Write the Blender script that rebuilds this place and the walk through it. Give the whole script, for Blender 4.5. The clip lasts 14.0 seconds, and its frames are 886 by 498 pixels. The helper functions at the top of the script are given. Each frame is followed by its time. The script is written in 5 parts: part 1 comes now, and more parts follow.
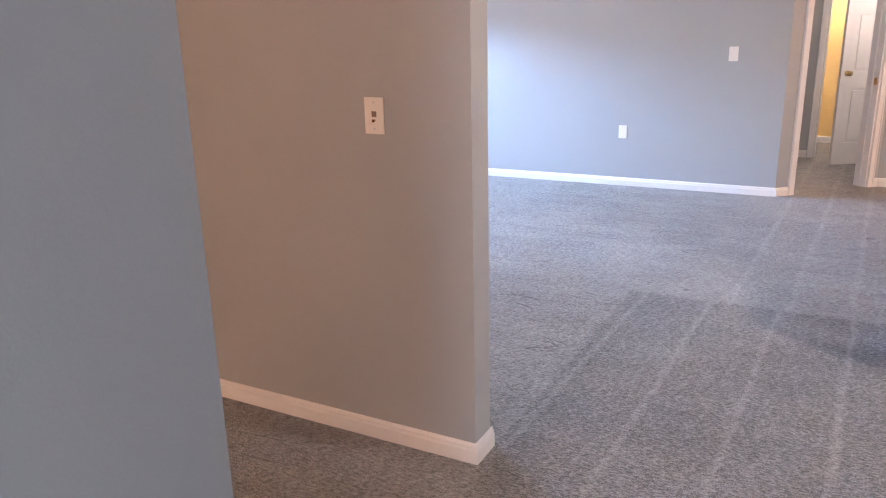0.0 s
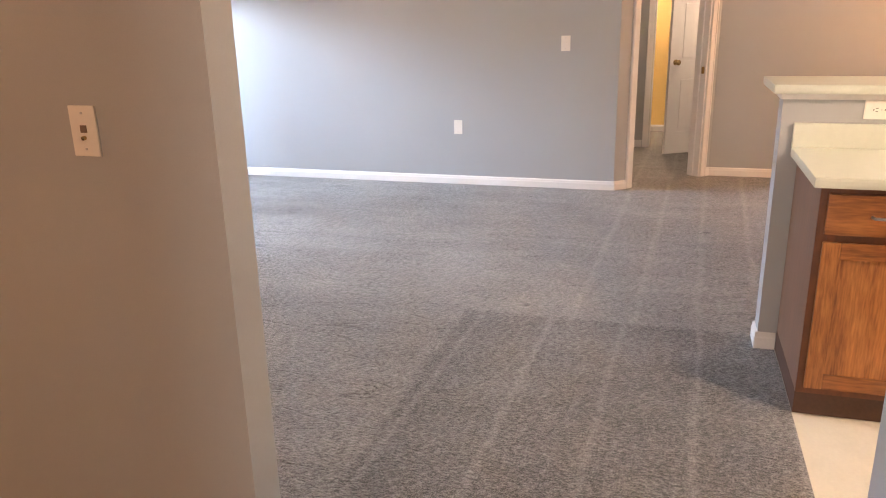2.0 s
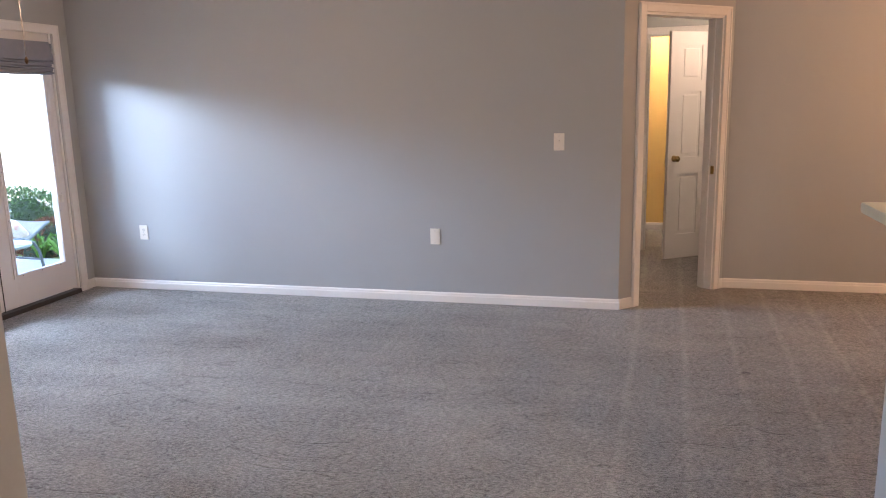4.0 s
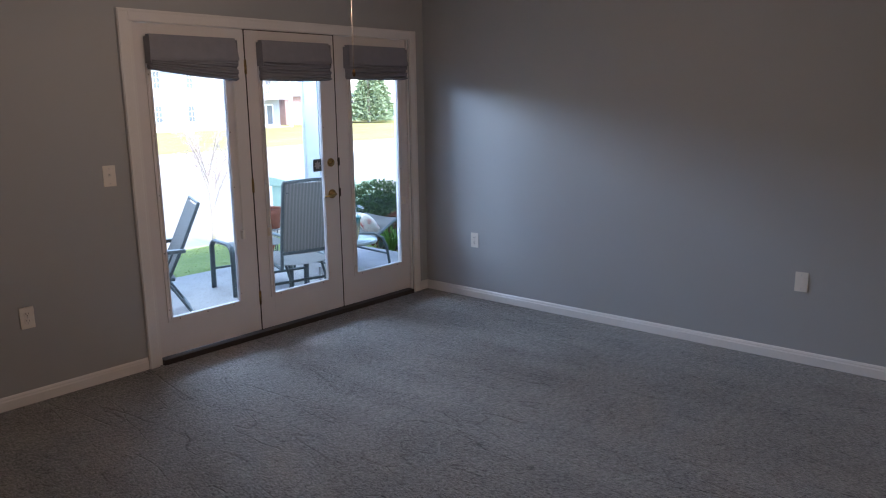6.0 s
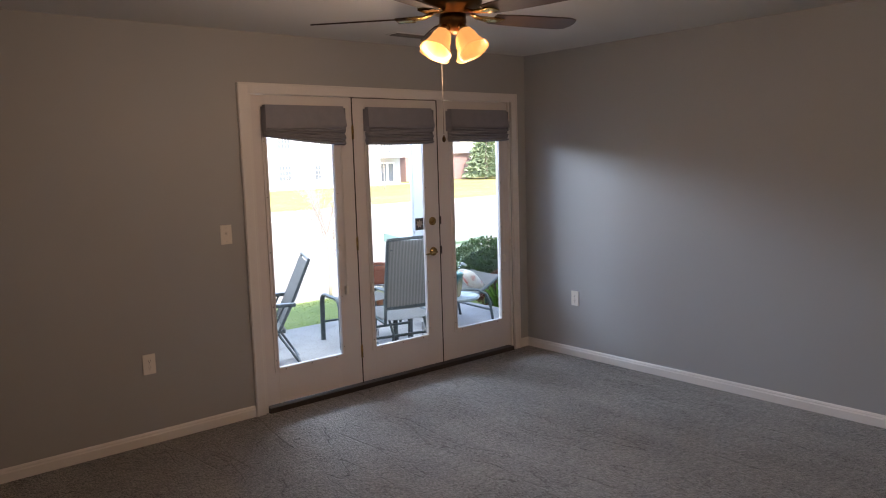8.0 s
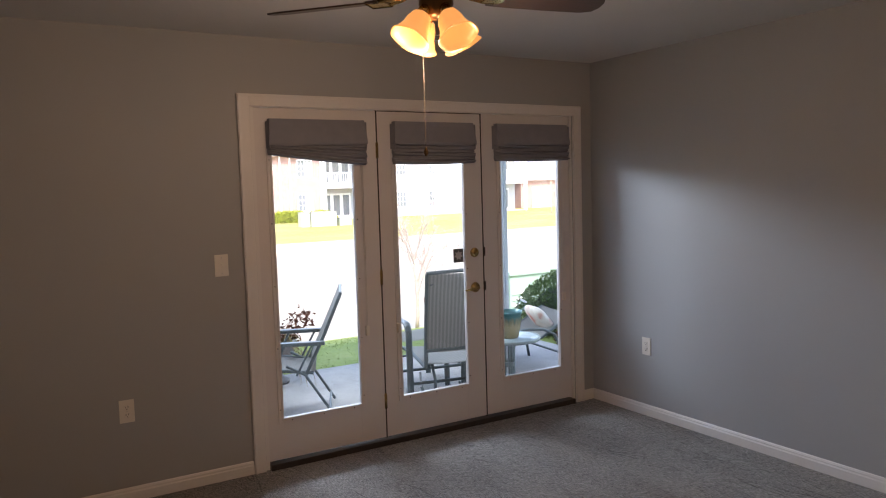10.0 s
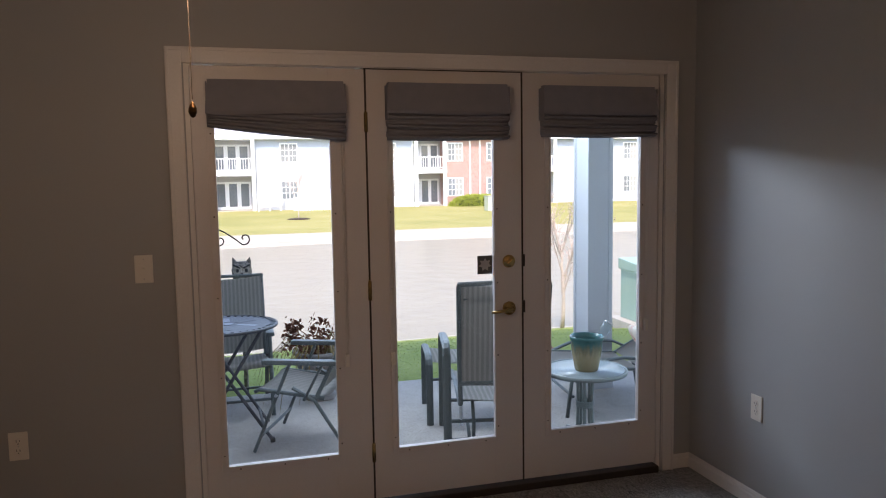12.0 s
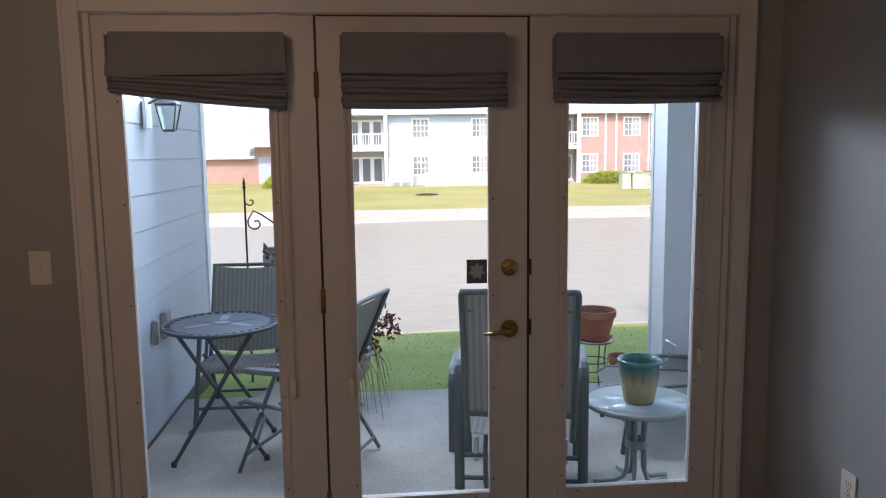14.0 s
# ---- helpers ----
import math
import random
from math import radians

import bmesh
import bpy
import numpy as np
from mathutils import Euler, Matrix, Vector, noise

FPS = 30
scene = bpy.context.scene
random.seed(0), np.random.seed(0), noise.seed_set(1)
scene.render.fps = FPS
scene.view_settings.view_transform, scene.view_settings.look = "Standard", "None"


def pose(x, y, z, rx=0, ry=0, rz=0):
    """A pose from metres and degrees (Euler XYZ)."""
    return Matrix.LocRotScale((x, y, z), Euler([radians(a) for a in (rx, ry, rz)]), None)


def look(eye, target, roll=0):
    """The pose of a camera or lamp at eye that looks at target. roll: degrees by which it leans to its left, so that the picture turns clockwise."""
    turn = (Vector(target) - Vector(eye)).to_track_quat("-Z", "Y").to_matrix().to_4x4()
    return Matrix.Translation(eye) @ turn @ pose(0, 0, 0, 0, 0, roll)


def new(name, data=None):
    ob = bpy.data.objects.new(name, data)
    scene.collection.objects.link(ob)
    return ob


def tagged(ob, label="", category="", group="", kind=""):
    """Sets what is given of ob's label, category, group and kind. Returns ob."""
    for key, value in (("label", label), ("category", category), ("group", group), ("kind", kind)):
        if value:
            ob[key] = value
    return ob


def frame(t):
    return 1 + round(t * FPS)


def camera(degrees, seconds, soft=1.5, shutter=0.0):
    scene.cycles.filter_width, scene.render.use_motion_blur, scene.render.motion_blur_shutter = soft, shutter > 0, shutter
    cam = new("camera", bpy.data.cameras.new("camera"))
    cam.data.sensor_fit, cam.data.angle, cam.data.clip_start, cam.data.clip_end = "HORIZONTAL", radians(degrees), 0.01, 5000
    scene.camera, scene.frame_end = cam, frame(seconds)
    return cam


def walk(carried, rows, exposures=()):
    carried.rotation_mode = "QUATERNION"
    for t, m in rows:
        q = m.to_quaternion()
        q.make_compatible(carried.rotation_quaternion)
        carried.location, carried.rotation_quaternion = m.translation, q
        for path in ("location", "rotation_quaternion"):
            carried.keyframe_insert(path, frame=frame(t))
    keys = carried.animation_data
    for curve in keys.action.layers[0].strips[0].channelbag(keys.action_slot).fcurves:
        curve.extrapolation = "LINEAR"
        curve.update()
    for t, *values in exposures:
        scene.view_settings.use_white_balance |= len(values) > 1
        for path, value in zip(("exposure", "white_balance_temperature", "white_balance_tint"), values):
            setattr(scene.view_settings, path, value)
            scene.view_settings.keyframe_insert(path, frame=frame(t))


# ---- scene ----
PATH = [
    (0, (-6.935, -4.844, 1.466), (-5.247, -3.934, 0.901), -1.4),
    (0.5, (-6.941, -4.835, 1.443), (-5.166, -4.15, 0.828), -1.0),
    (0.8, (-6.877, -4.825, 1.44), (-5.104, -4.159, 0.803), -1.1),
    (1, (-6.783, -4.826, 1.432), (-5.014, -4.154, 0.786), -1.2),
    (1.5, (-6.537, -4.842, 1.442), (-4.767, -4.17, 0.799), -1.5),
    (2, (-6.309, -4.807, 1.44), (-4.485, -4.244, 0.844), -1.3),
    (2.2, (-6.198, -4.76, 1.456), (-4.347, -4.254, 0.892), -1.3),
    (4.3, (-5.225, -4.42, 1.517), (-3.327, -3.89, 1.168), -1.6),
    (4.5, (-5.15, -4.40, 1.522), (-3.294, -3.737, 1.178), -1.6),
    (5, (-4.915, -4.357, 1.575), (-3.195, -3.394, 1.233), -1.0),
    (5.5, (-4.797, -4.291, 1.602), (-3.206, -3.138, 1.229), -0.8),
    (6, (-4.696, -4.279, 1.608), (-3.218, -2.99, 1.216), -0.9),
    (6.5, (-4.681, -4.362, 1.641), (-3.29, -2.972, 1.276), -1.1),
    (7, (-4.676, -4.417, 1.647), (-3.338, -2.962, 1.342), -1.3),
    (7.5, (-4.672, -4.423, 1.648), (-3.365, -2.933, 1.382), -1.5),
    (8, (-4.657, -4.438, 1.638), (-3.382, -2.917, 1.397), -1.7),
    (8.5, (-4.579, -4.438, 1.641), (-3.344, -2.88, 1.421), -1.9),
    (11, (-2.989, -3.824, 1.567), (-2.187, -1.999, 1.406), -1.3),
    (11.5, (-2.631, -3.655, 1.568), (-1.961, -1.779, 1.391), -1.2),
    (12, (-2.329, -3.428, 1.58), (-1.789, -1.512, 1.386), -0.9),
    (12.5, (-1.999, -3.299, 1.595), (-1.599, -1.351, 1.386), -0.7),
    (13, (-1.799, -3.083, 1.589), (-1.489, -1.12, 1.359), -0.7),
    (13.5, (-1.635, -2.846, 1.582), (-1.41, -0.873, 1.343), -0.7),
    (14, (-1.522, -2.735, 1.585), (-1.343, -0.759, 1.332), -0.7),
]
EXPOSE = [(0, 5.15, 5050, 14), (0.5, 4.95, 5500, 14), (1.0, 4.8, 6000, 14), (2.2, 4.9, 6250, 14), (4.3, 4.0, 6000, 15), (4.6, 3.55, 6000, 15), (5.0, 2.5, 5600, 13), (5.5, 2.5, 5650, 13),
          (6.5, 2.75, 5800, 13), (8.7, 2.75, 6950, 18), (11.0, 2.2, 7000, 18), (11.5, 2.0, 6950, 18), (12.5, 1.98, 6850, 17), (14.0, 1.87, 6800, 17)]
cam = camera(61.0, 14.0, soft=1.1)
walk(cam, [(t, look(eye, target, roll)) for t, eye, target, roll in PATH], EXPOSE)

# ---- daylight: clear sky, high sun behind the house ----
world = bpy.data.worlds.new("sky")
scene.world = world
world.use_nodes = True
wn = world.node_tree.nodes
sky = wn.new("ShaderNodeTexSky")
sky.sky_type = 'NISHITA'
sky.sun_disc = False
sky.sun_elevation = radians(48)
sky.sun_rotation = radians(195)
wn["Background"].inputs[1].default_value = 0.15
world.node_tree.links.new(sky.outputs[0], wn["Background"].inputs[0])
sun = bpy.data.lights.new("sun", "SUN")
sun.energy, sun.angle, sun.color = 1.25, radians(0.5), (1.0, 0.95, 0.87)
sun_ob = new("sun", sun)
sun_ob.matrix_world = look((0, 0, 30), (0.26 * 10, 0.966 * 10, 30 - 11.1))


def lamp(name, x, y, z, watts, colour, radius=0.06):
    data = bpy.data.lights.new(name, "POINT")
    data.energy, data.color, data.shadow_soft_size = watts, colour, radius
    ob = new(name, data)
    ob.location = (x, y, z)
    return ob


def fill_panel(name, eye, target, width, height, watts, colour):
    """An added area lamp, kept out of view, in place of light from an opening."""
    data = bpy.data.lights.new(name, "AREA")
    data.shape, data.size, data.size_y = 'RECTANGLE', width, height
    data.energy, data.color = watts, colour
    ob = new(name, data)
    ob.matrix_world = look(eye, target)
    return ob


# added panel hung under the balcony, standing in for sky light through the doors
fill_panel("porch_sky_fill", (-1.55, 2.10, 2.30), (-1.25, 0.0, 2.24), 2.3, 0.54, 32, (0.64, 0.81, 1.0))
# added warm fill behind the viewer, no real source stands here
fill_panel("entry_fill", (-8.9, -4.7, 1.1), (-6.0, -4.7, 1.0), 0.8, 1.8, 1.9, (1.0, 0.88, 0.74))
WARM = (1.0, 0.72, 0.50)
# ---- materials ----
def material(name, colour, rough=0.6, metal=0.0, vary=0.08, scale=6.0, fine=80.0, bump=0.1, dist=0.004, second=None, stretch=(1, 1, 1), spec=0.5):
    """A surface with variation at two scales (broad stains, fine grain) and a fine relief, in metres."""
    m = bpy.data.materials.new(name)
    m.use_nodes = True
    n, l = m.node_tree.nodes, m.node_tree.links
    b = n["Principled BSDF"]
    b.inputs["Roughness"].default_value, b.inputs["Metallic"].default_value = rough, metal
    b.inputs["Specular IOR Level"].default_value = spec
    co = n.new("ShaderNodeTexCoord")
    mp = n.new("ShaderNodeMapping")
    mp.inputs["Scale"].default_value = stretch
    l.new(co.outputs["Object"], mp.inputs[0])
    a, f = n.new("ShaderNodeTexNoise"), n.new("ShaderNodeTexNoise")
    a.inputs["Scale"].default_value, a.inputs["Detail"].default_value = scale, 4
    f.inputs["Scale"].default_value, f.inputs["Detail"].default_value = fine, 3
    l.new(mp.outputs[0], a.inputs[0]), l.new(mp.outputs[0], f.inputs[0])
    add = n.new("ShaderNodeMath")
    add.operation = 'ADD'
    l.new(a.outputs[0], add.inputs[0]), l.new(f.outputs[0], add.inputs[1])
    r = n.new("ShaderNodeValToRGB")
    r.color_ramp.elements[0].position, r.color_ramp.elements[1].position = 0.32, 0.68
    half = n.new("ShaderNodeMath")
    half.operation = 'MULTIPLY'
    half.inputs[1].default_value = 0.5
    l.new(add.outputs[0], half.inputs[0]), l.new(half.outputs[0], r.inputs[0])
    lo = second or [c * (1 - vary) for c in colour]
    hi = [min(1, c * (1 + vary)) for c in colour]
    r.color_ramp.elements[0].color, r.color_ramp.elements[1].color = (*lo, 1), (*hi, 1)
    l.new(r.outputs[0], b.inputs["Base Color"])
    if bump:
        bp = n.new("ShaderNodeBump")
        bp.inputs["Strength"].default_value, bp.inputs["Distance"].default_value = bump, dist
        l.new(f.outputs[0], bp.inputs["Height"]), l.new(bp.outputs[0], b.inputs["Normal"])
    return m


def glass(name, tint=(1, 1, 1), rough=0.0):
    m = bpy.data.materials.new(name)
    m.use_nodes = True
    n, l = m.node_tree.nodes, m.node_tree.links
    mix, tr, gl, lw, pw = n.new("ShaderNodeMixShader"), n.new("ShaderNodeBsdfTransparent"), n.new("ShaderNodeBsdfGlossy"), n.new("ShaderNodeLayerWeight"), n.new("ShaderNodeMath")
    tr.inputs[0].default_value = (*tint, 1)
    gl.inputs["Roughness"].default_value = rough
    pw.operation = 'POWER'
    pw.inputs[1].default_value = 4.0
    ad = n.new("ShaderNodeMath")
    ad.operation = 'MULTIPLY_ADD'
    ad.inputs[1].default_value, ad.inputs[2].default_value = 0.9, 0.025
    l.new(lw.outputs["Facing"], pw.inputs[0]), l.new(pw.outputs[0], ad.inputs[0]), l.new(ad.outputs[0], mix.inputs[0])
    l.new(tr.outputs[0], mix.inputs[1]), l.new(gl.outputs[0], mix.inputs[2])
    l.new(mix.outputs[0], n["Material Output"].inputs[0])
    return m


PAINT = material("grey_wall_paint", (0.375, 0.382, 0.385), 0.55, vary=0.03, scale=1.5, fine=220, bump=0.12, dist=0.002)
TRIM = material("white_trim_paint", (0.74, 0.715, 0.69), 0.35, vary=0.04, scale=3, fine=120, bump=0.04, dist=0.001)
CEIL = material("ceiling_paint", (0.66, 0.65, 0.63), 0.8, vary=0.03, scale=2, fine=160, bump=0.3, dist=0.003)
OUTSIDE = material("plain_outer_wall", (0.6, 0.6, 0.6), 0.8)


def carpet_material():
    """Grey cut-pile carpet: tufts, wrinkles and the strokes of a vacuum cleaner along x."""
    m = bpy.data.materials.new("grey_carpet")
    m.use_nodes = True
    n, l = m.node_tree.nodes, m.node_tree.links
    b = n["Principled BSDF"]
    b.inputs["Roughness"].default_value, b.inputs["Specular IOR Level"].default_value = 0.95, 0.15
    b.inputs["Sheen Weight"].default_value, b.inputs["Sheen Roughness"].default_value = 0.25, 0.5
    co = n.new("ShaderNodeTexCoord")

    def tex(scale, detail, stretch, turn=0.0):
        mp, t = n.new("ShaderNodeMapping"), n.new("ShaderNodeTexNoise")
        mp.inputs["Scale"].default_value = stretch
        mp.inputs["Rotation"].default_value = (0, 0, radians(turn))
        t.inputs["Scale"].default_value, t.inputs["Detail"].default_value = scale, detail
        l.new(co.outputs["Object"], mp.inputs[0]), l.new(mp.outputs[0], t.inputs[0])
        return t.outputs[0]

    def math_node(op, p, q):
        k = n.new("ShaderNodeMath")
        k.operation = op
        for i, v in enumerate((p, q)):
            if isinstance(v, (int, float)):
                k.inputs[i].default_value = v
            else:
                l.new(v, k.inputs[i])
        return k.outputs[0]

    sep = n.new("ShaderNodeSeparateXYZ")
    l.new(co.outputs["Object"], sep.inputs[0])
    px, py = sep.outputs[0], sep.outputs[1]
    tuft, curl, mottle, broad = tex(170, 2, (1, 1, 1)), tex(62, 3, (1.5, 0.8, 1), 20), tex(24, 3, (1, 1, 1)), tex(1.5, 3, (1, 1, 1))
    wob = math_node('MULTIPLY', math_node('SUBTRACT', tex(2.2, 3, (1, 1, 1)), 0.5), 0.22)

    def below(value, edge, soft):
        """1 under the edge, 0 over it, with a soft border."""
        k = n.new("ShaderNodeMapRange")
        k.interpolation_type = 'SMOOTHSTEP'
        k.inputs["From Min"].default_value, k.inputs["From Max"].default_value = edge - soft, edge + soft
        k.inputs["To Min"].default_value, k.inputs["To Max"].default_value = 1.0, 0.0
        l.new(value, k.inputs["Value"])
        return k.outputs["Result"]

    def streaks(period, offset, width):
        """Narrow bands along x, a little crooked."""
        y = math_node('ADD', math_node('ADD', py, math_node('MULTIPLY', wob, 0.22)), math_node('MULTIPLY', px, 0.04))
        f = math_node('FRACT', math_node('ADD', math_node('DIVIDE', y, period), offset), 0)
        d = math_node('ABSOLUTE', math_node('SUBTRACT', f, 0.5), 0)
        return below(d, width, width * 0.8)

    yy = math_node('ADD', py, math_node('MULTIPLY', wob, 0.3))
    patch = math_node('MULTIPLY', below(math_node('ADD', px, math_node('MULTIPLY', wob, 0.4)), -2.86, 0.03), below(yy, -3.86, 0.02))
    lane = math_node('MULTIPLY', math_node('SUBTRACT', 1.0, patch), below(yy, -4.25, 0.25))
    line_a = math_node('MULTIPLY', streaks(0.345, 0.30, 0.042), patch)
    line_b = math_node('MULTIPLY', streaks(0.29, 0.05, 0.06), lane)
    soft_c = math_node('MULTIPLY', streaks(0.62, 0.4, 0.20), 0.5)

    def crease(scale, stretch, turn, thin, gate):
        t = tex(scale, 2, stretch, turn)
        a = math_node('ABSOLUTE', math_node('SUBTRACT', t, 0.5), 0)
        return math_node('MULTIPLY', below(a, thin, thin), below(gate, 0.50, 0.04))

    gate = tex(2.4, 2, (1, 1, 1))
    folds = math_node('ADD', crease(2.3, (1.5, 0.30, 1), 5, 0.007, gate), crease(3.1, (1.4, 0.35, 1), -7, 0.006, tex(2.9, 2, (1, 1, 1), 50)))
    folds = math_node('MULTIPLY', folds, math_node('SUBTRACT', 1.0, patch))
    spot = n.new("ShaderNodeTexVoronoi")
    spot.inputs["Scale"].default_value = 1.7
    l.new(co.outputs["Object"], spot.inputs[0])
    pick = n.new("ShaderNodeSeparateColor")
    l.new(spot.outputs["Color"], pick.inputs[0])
    # small dents, given only as dark spots of shade in the colour
    dent_shade = math_node('MULTIPLY', below(spot.outputs["Distance"], 0.035, 0.02), below(pick.outputs[0], 0.4, 0.02))
    v = math_node('MULTIPLY', tuft, 0.42)
    v = math_node('ADD', v, math_node('MULTIPLY', curl, 0.42))
    v = math_node('ADD', v, math_node('MULTIPLY', mottle, 0.16))
    v = math_node('ADD', v, math_node('MULTIPLY', math_node('SUBTRACT', broad, 0.5), 0.10))
    v = math_node('SUBTRACT', v, math_node('MULTIPLY', patch, 0.060))
    v = math_node('ADD', v, math_node('MULTIPLY', line_a, 0.048))
    v = math_node('ADD', v, math_node('MULTIPLY', line_b, 0.036))
    v = math_node('ADD', v, math_node('MULTIPLY', soft_c, 0.015))
    v = math_node('ADD', v, math_node('MULTIPLY', math_node('SUBTRACT', tex(3.2, 4, (1.7, 0.5, 1), 3), 0.5), 0.12))
    # shade inside wrinkles and dents goes into the pile colour
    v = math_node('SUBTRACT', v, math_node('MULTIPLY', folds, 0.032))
    v = math_node('SUBTRACT', v, math_node('MULTIPLY', dent_shade, 0.12))
    r = n.new("ShaderNodeValToRGB")
    r.color_ramp.elements[0].position, r.color_ramp.elements[1].position = 0.38, 0.63
    r.color_ramp.elements[0].color, r.color_ramp.elements[1].color = (0.080, 0.077, 0.074, 1), (0.41, 0.39, 0.367, 1)
    l.new(v, r.inputs[0]), l.new(r.outputs[0], b.inputs["Base Color"])
    h = math_node('ADD', math_node('MULTIPLY', tuft, 0.7), math_node('MULTIPLY', curl, 1.0))
    h = math_node('ADD', h, math_node('MULTIPLY', mottle, 0.6))
    h = math_node('SUBTRACT', h, math_node('MULTIPLY', folds, 0.65))
    bp = n.new("ShaderNodeBump")
    bp.inputs["Strength"].default_value, bp.inputs["Distance"].default_value = 1.0, 0.014
    l.new(h, bp.inputs["Height"]), l.new(bp.outputs[0], b.inputs["Normal"])
    return m


CARPET = carpet_material()
VINYL = material("pale_vinyl_floor", (0.62, 0.59, 0.5), 0.35, vary=0.05, scale=8, bump=0.03)


# ---- mesh helpers ----
def box(bm, x0, x1, y0, y1, z0, z1, bevel=0.0, m=None):
    made = bmesh.ops.create_cube(bm, size=1)["verts"]
    for v in made:
        v.co = ((x0 + x1) / 2 + v.co.x * (x1 - x0), (y0 + y1) / 2 + v.co.y * (y1 - y0), (z0 + z1) / 2 + v.co.z * (z1 - z0))
        if m:
            v.co = m @ v.co
    if bevel:
        edges = list({e for v in made for e in v.link_edges})
        bmesh.ops.bevel(bm, geom=edges, offset=bevel, segments=2, affect='EDGES', profile=0.7)


def boxed(*args, **more):
    bm = bmesh.new()
    box(bm, *args, **more)
    return bm


def tube(bm, points, r, sides=8, flat=1.0, closed=False):
    """A bar swept along points; flat < 1 squeezes it across."""
    pts = [Vector(p) for p in points]
    rings, side = [], None
    for i, p in enumerate(pts):
        if closed:
            d = pts[(i + 1) % len(pts)] - pts[i - 1]
        else:
            d = pts[min(i + 1, len(pts) - 1)] - pts[max(i - 1, 0)]
        d.normalize()
        if side is None:
            side = d.cross(Vector((0, 0, 1)) if abs(d.z) < 0.9 else Vector((0, 1, 0)))
        side = (side - d * side.dot(d)).normalized()
        up = side.cross(d)
        rr = r[i] if isinstance(r, (list, tuple)) else r
        rings.append([bm.verts.new(p + rr * (side * math.cos(a) + up * math.sin(a) * flat)) for a in (2 * math.pi * (k + 0.5) / sides for k in range(sides))])
    n = len(rings)
    for i in range(n if closed else n - 1):
        a, b = rings[i], rings[(i + 1) % n]
        for k in range(sides):
            bm.faces.new((a[k], a[(k + 1) % sides], b[(k + 1) % sides], b[k]))
    if not closed:
        bm.faces.new(rings[0][::-1]), bm.faces.new(rings[-1])


def tubed(points, r, sides=8, flat=1.0, closed=False):
    bm = bmesh.new()
    tube(bm, points, r, sides, flat, closed)
    return bm


def lathe(bm, profile, segs=24, m=None, wave=0.0, waves=6):
    """A turned body from (radius, height) pairs."""
    rings = []
    for r, z in profile:
        ring = []
        for k in range(segs):
            a = 2 * math.pi * k / segs
            q = r * (1 + wave * math.cos(waves * a))
            v = Vector((q * math.cos(a), q * math.sin(a), z))
            ring.append(bm.verts.new(m @ v if m else v))
        rings.append(ring)
    for a, b in zip(rings, rings[1:]):
        for k in range(segs):
            bm.faces.new((a[k], a[(k + 1) % segs], b[(k + 1) % segs], b[k]))
    for ring, flip in ((rings[0], True), (rings[-1], False)) if profile[0] != profile[-1] else ():
        if (ring[0].co - ring[segs // 2].co).length > 1e-4:
            bm.faces.new(ring[::-1] if flip else ring)


def lathed(profile, segs=24, m=None, wave=0.0, waves=6):
    bm = bmesh.new()
    lathe(bm, profile, segs, m, wave, waves)
    return bm


def mesh_object(name, bm, mat, smooth=False):
    bmesh.ops.remove_doubles(bm, verts=bm.verts, dist=1e-6)
    bmesh.ops.recalc_face_normals(bm, faces=bm.faces)
    me = bpy.data.meshes.new(name)
    bm.to_mesh(me)
    bm.free()
    for mm in (mat if isinstance(mat, (list, tuple)) else [mat]):
        me.materials.append(mm)
    if smooth:
        me.polygons.foreach_set("use_smooth", [True] * len(me.polygons))
    return new(name, me)


def part(name, bm, mat, parent, label="", smooth=False):
    ob = mesh_object(name, bm, mat, smooth)
    ob.parent = parent
    if label:
        tagged(ob, label)
    return ob


def structure(name, bm, mat, label="", smooth=False, category=""):
    return tagged(mesh_object(name, bm, mat, smooth), label, category, "", "structure")


def thing(name, label, category, m=None, group=""):
    ob = tagged(new(name), label, category, group)
    ob.empty_display_size = 0.1
    ob.matrix_basis = m or Matrix()
    return ob


H = 2.453      # room height
S2 = 2 ** -0.5
DIAG = Matrix.Translation((0, -4.365, 0)) @ pose(0, 0, 0, 0, 0, -45)   # local x runs along the angled wall, local -y faces the room
# ---- floors ----
bm = bmesh.new()
box(bm, -11.0, 3.9, -5.30, 0.0, -0.06, 0)
box(bm, -2.95, 3.9, -8.6, -5.30, -0.06, 0)
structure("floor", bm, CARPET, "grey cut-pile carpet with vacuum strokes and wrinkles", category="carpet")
structure("floor_kitchen", boxed(-5.9, -2.95, -8.6, -5.30, -0.06, -0.004), VINYL, "pale cream vinyl kitchen floor", category="floor")
structure("ceiling", boxed(-11.0, 3.9, -8.6, 0.15, H, H + 0.12), CEIL, "off-white textured ceiling", category="ceiling")


def walls(name, boxes, label):
    bm = bmesh.new()
    for b in boxes:
        box(bm, *b)
    return structure(name, bm, PAINT, label, category="wall")


DX0, DX1, DZ1 = -2.497, -0.183, 2.075     # the rough opening of the patio doors
walls("wall_patio", [(-11, DX0, 0, 0.15, 0, H), (DX1, 0.12, 0, 0.15, 0, H), (DX0, DX1, 0, 0.15, DZ1, H)], "grey painted wall around the patio doors")
walls("wall_east", [(0, 0.12, -4.365, 0, 0, H)], "long grey painted living room wall")
walls("wall_partition", [(-4.85, -4.73, -3.83, 0, 0, H)], "grey painted partition with a free end")
walls("wall_entry", [(-11, -6.25, -4.12, -4.0, 0, H)], "grey painted entry wall with a free end")
walls("wall_kitchen", [(-11, -4.66, -5.40, -5.28, 0, H)], "grey painted wall between entry and kitchen")
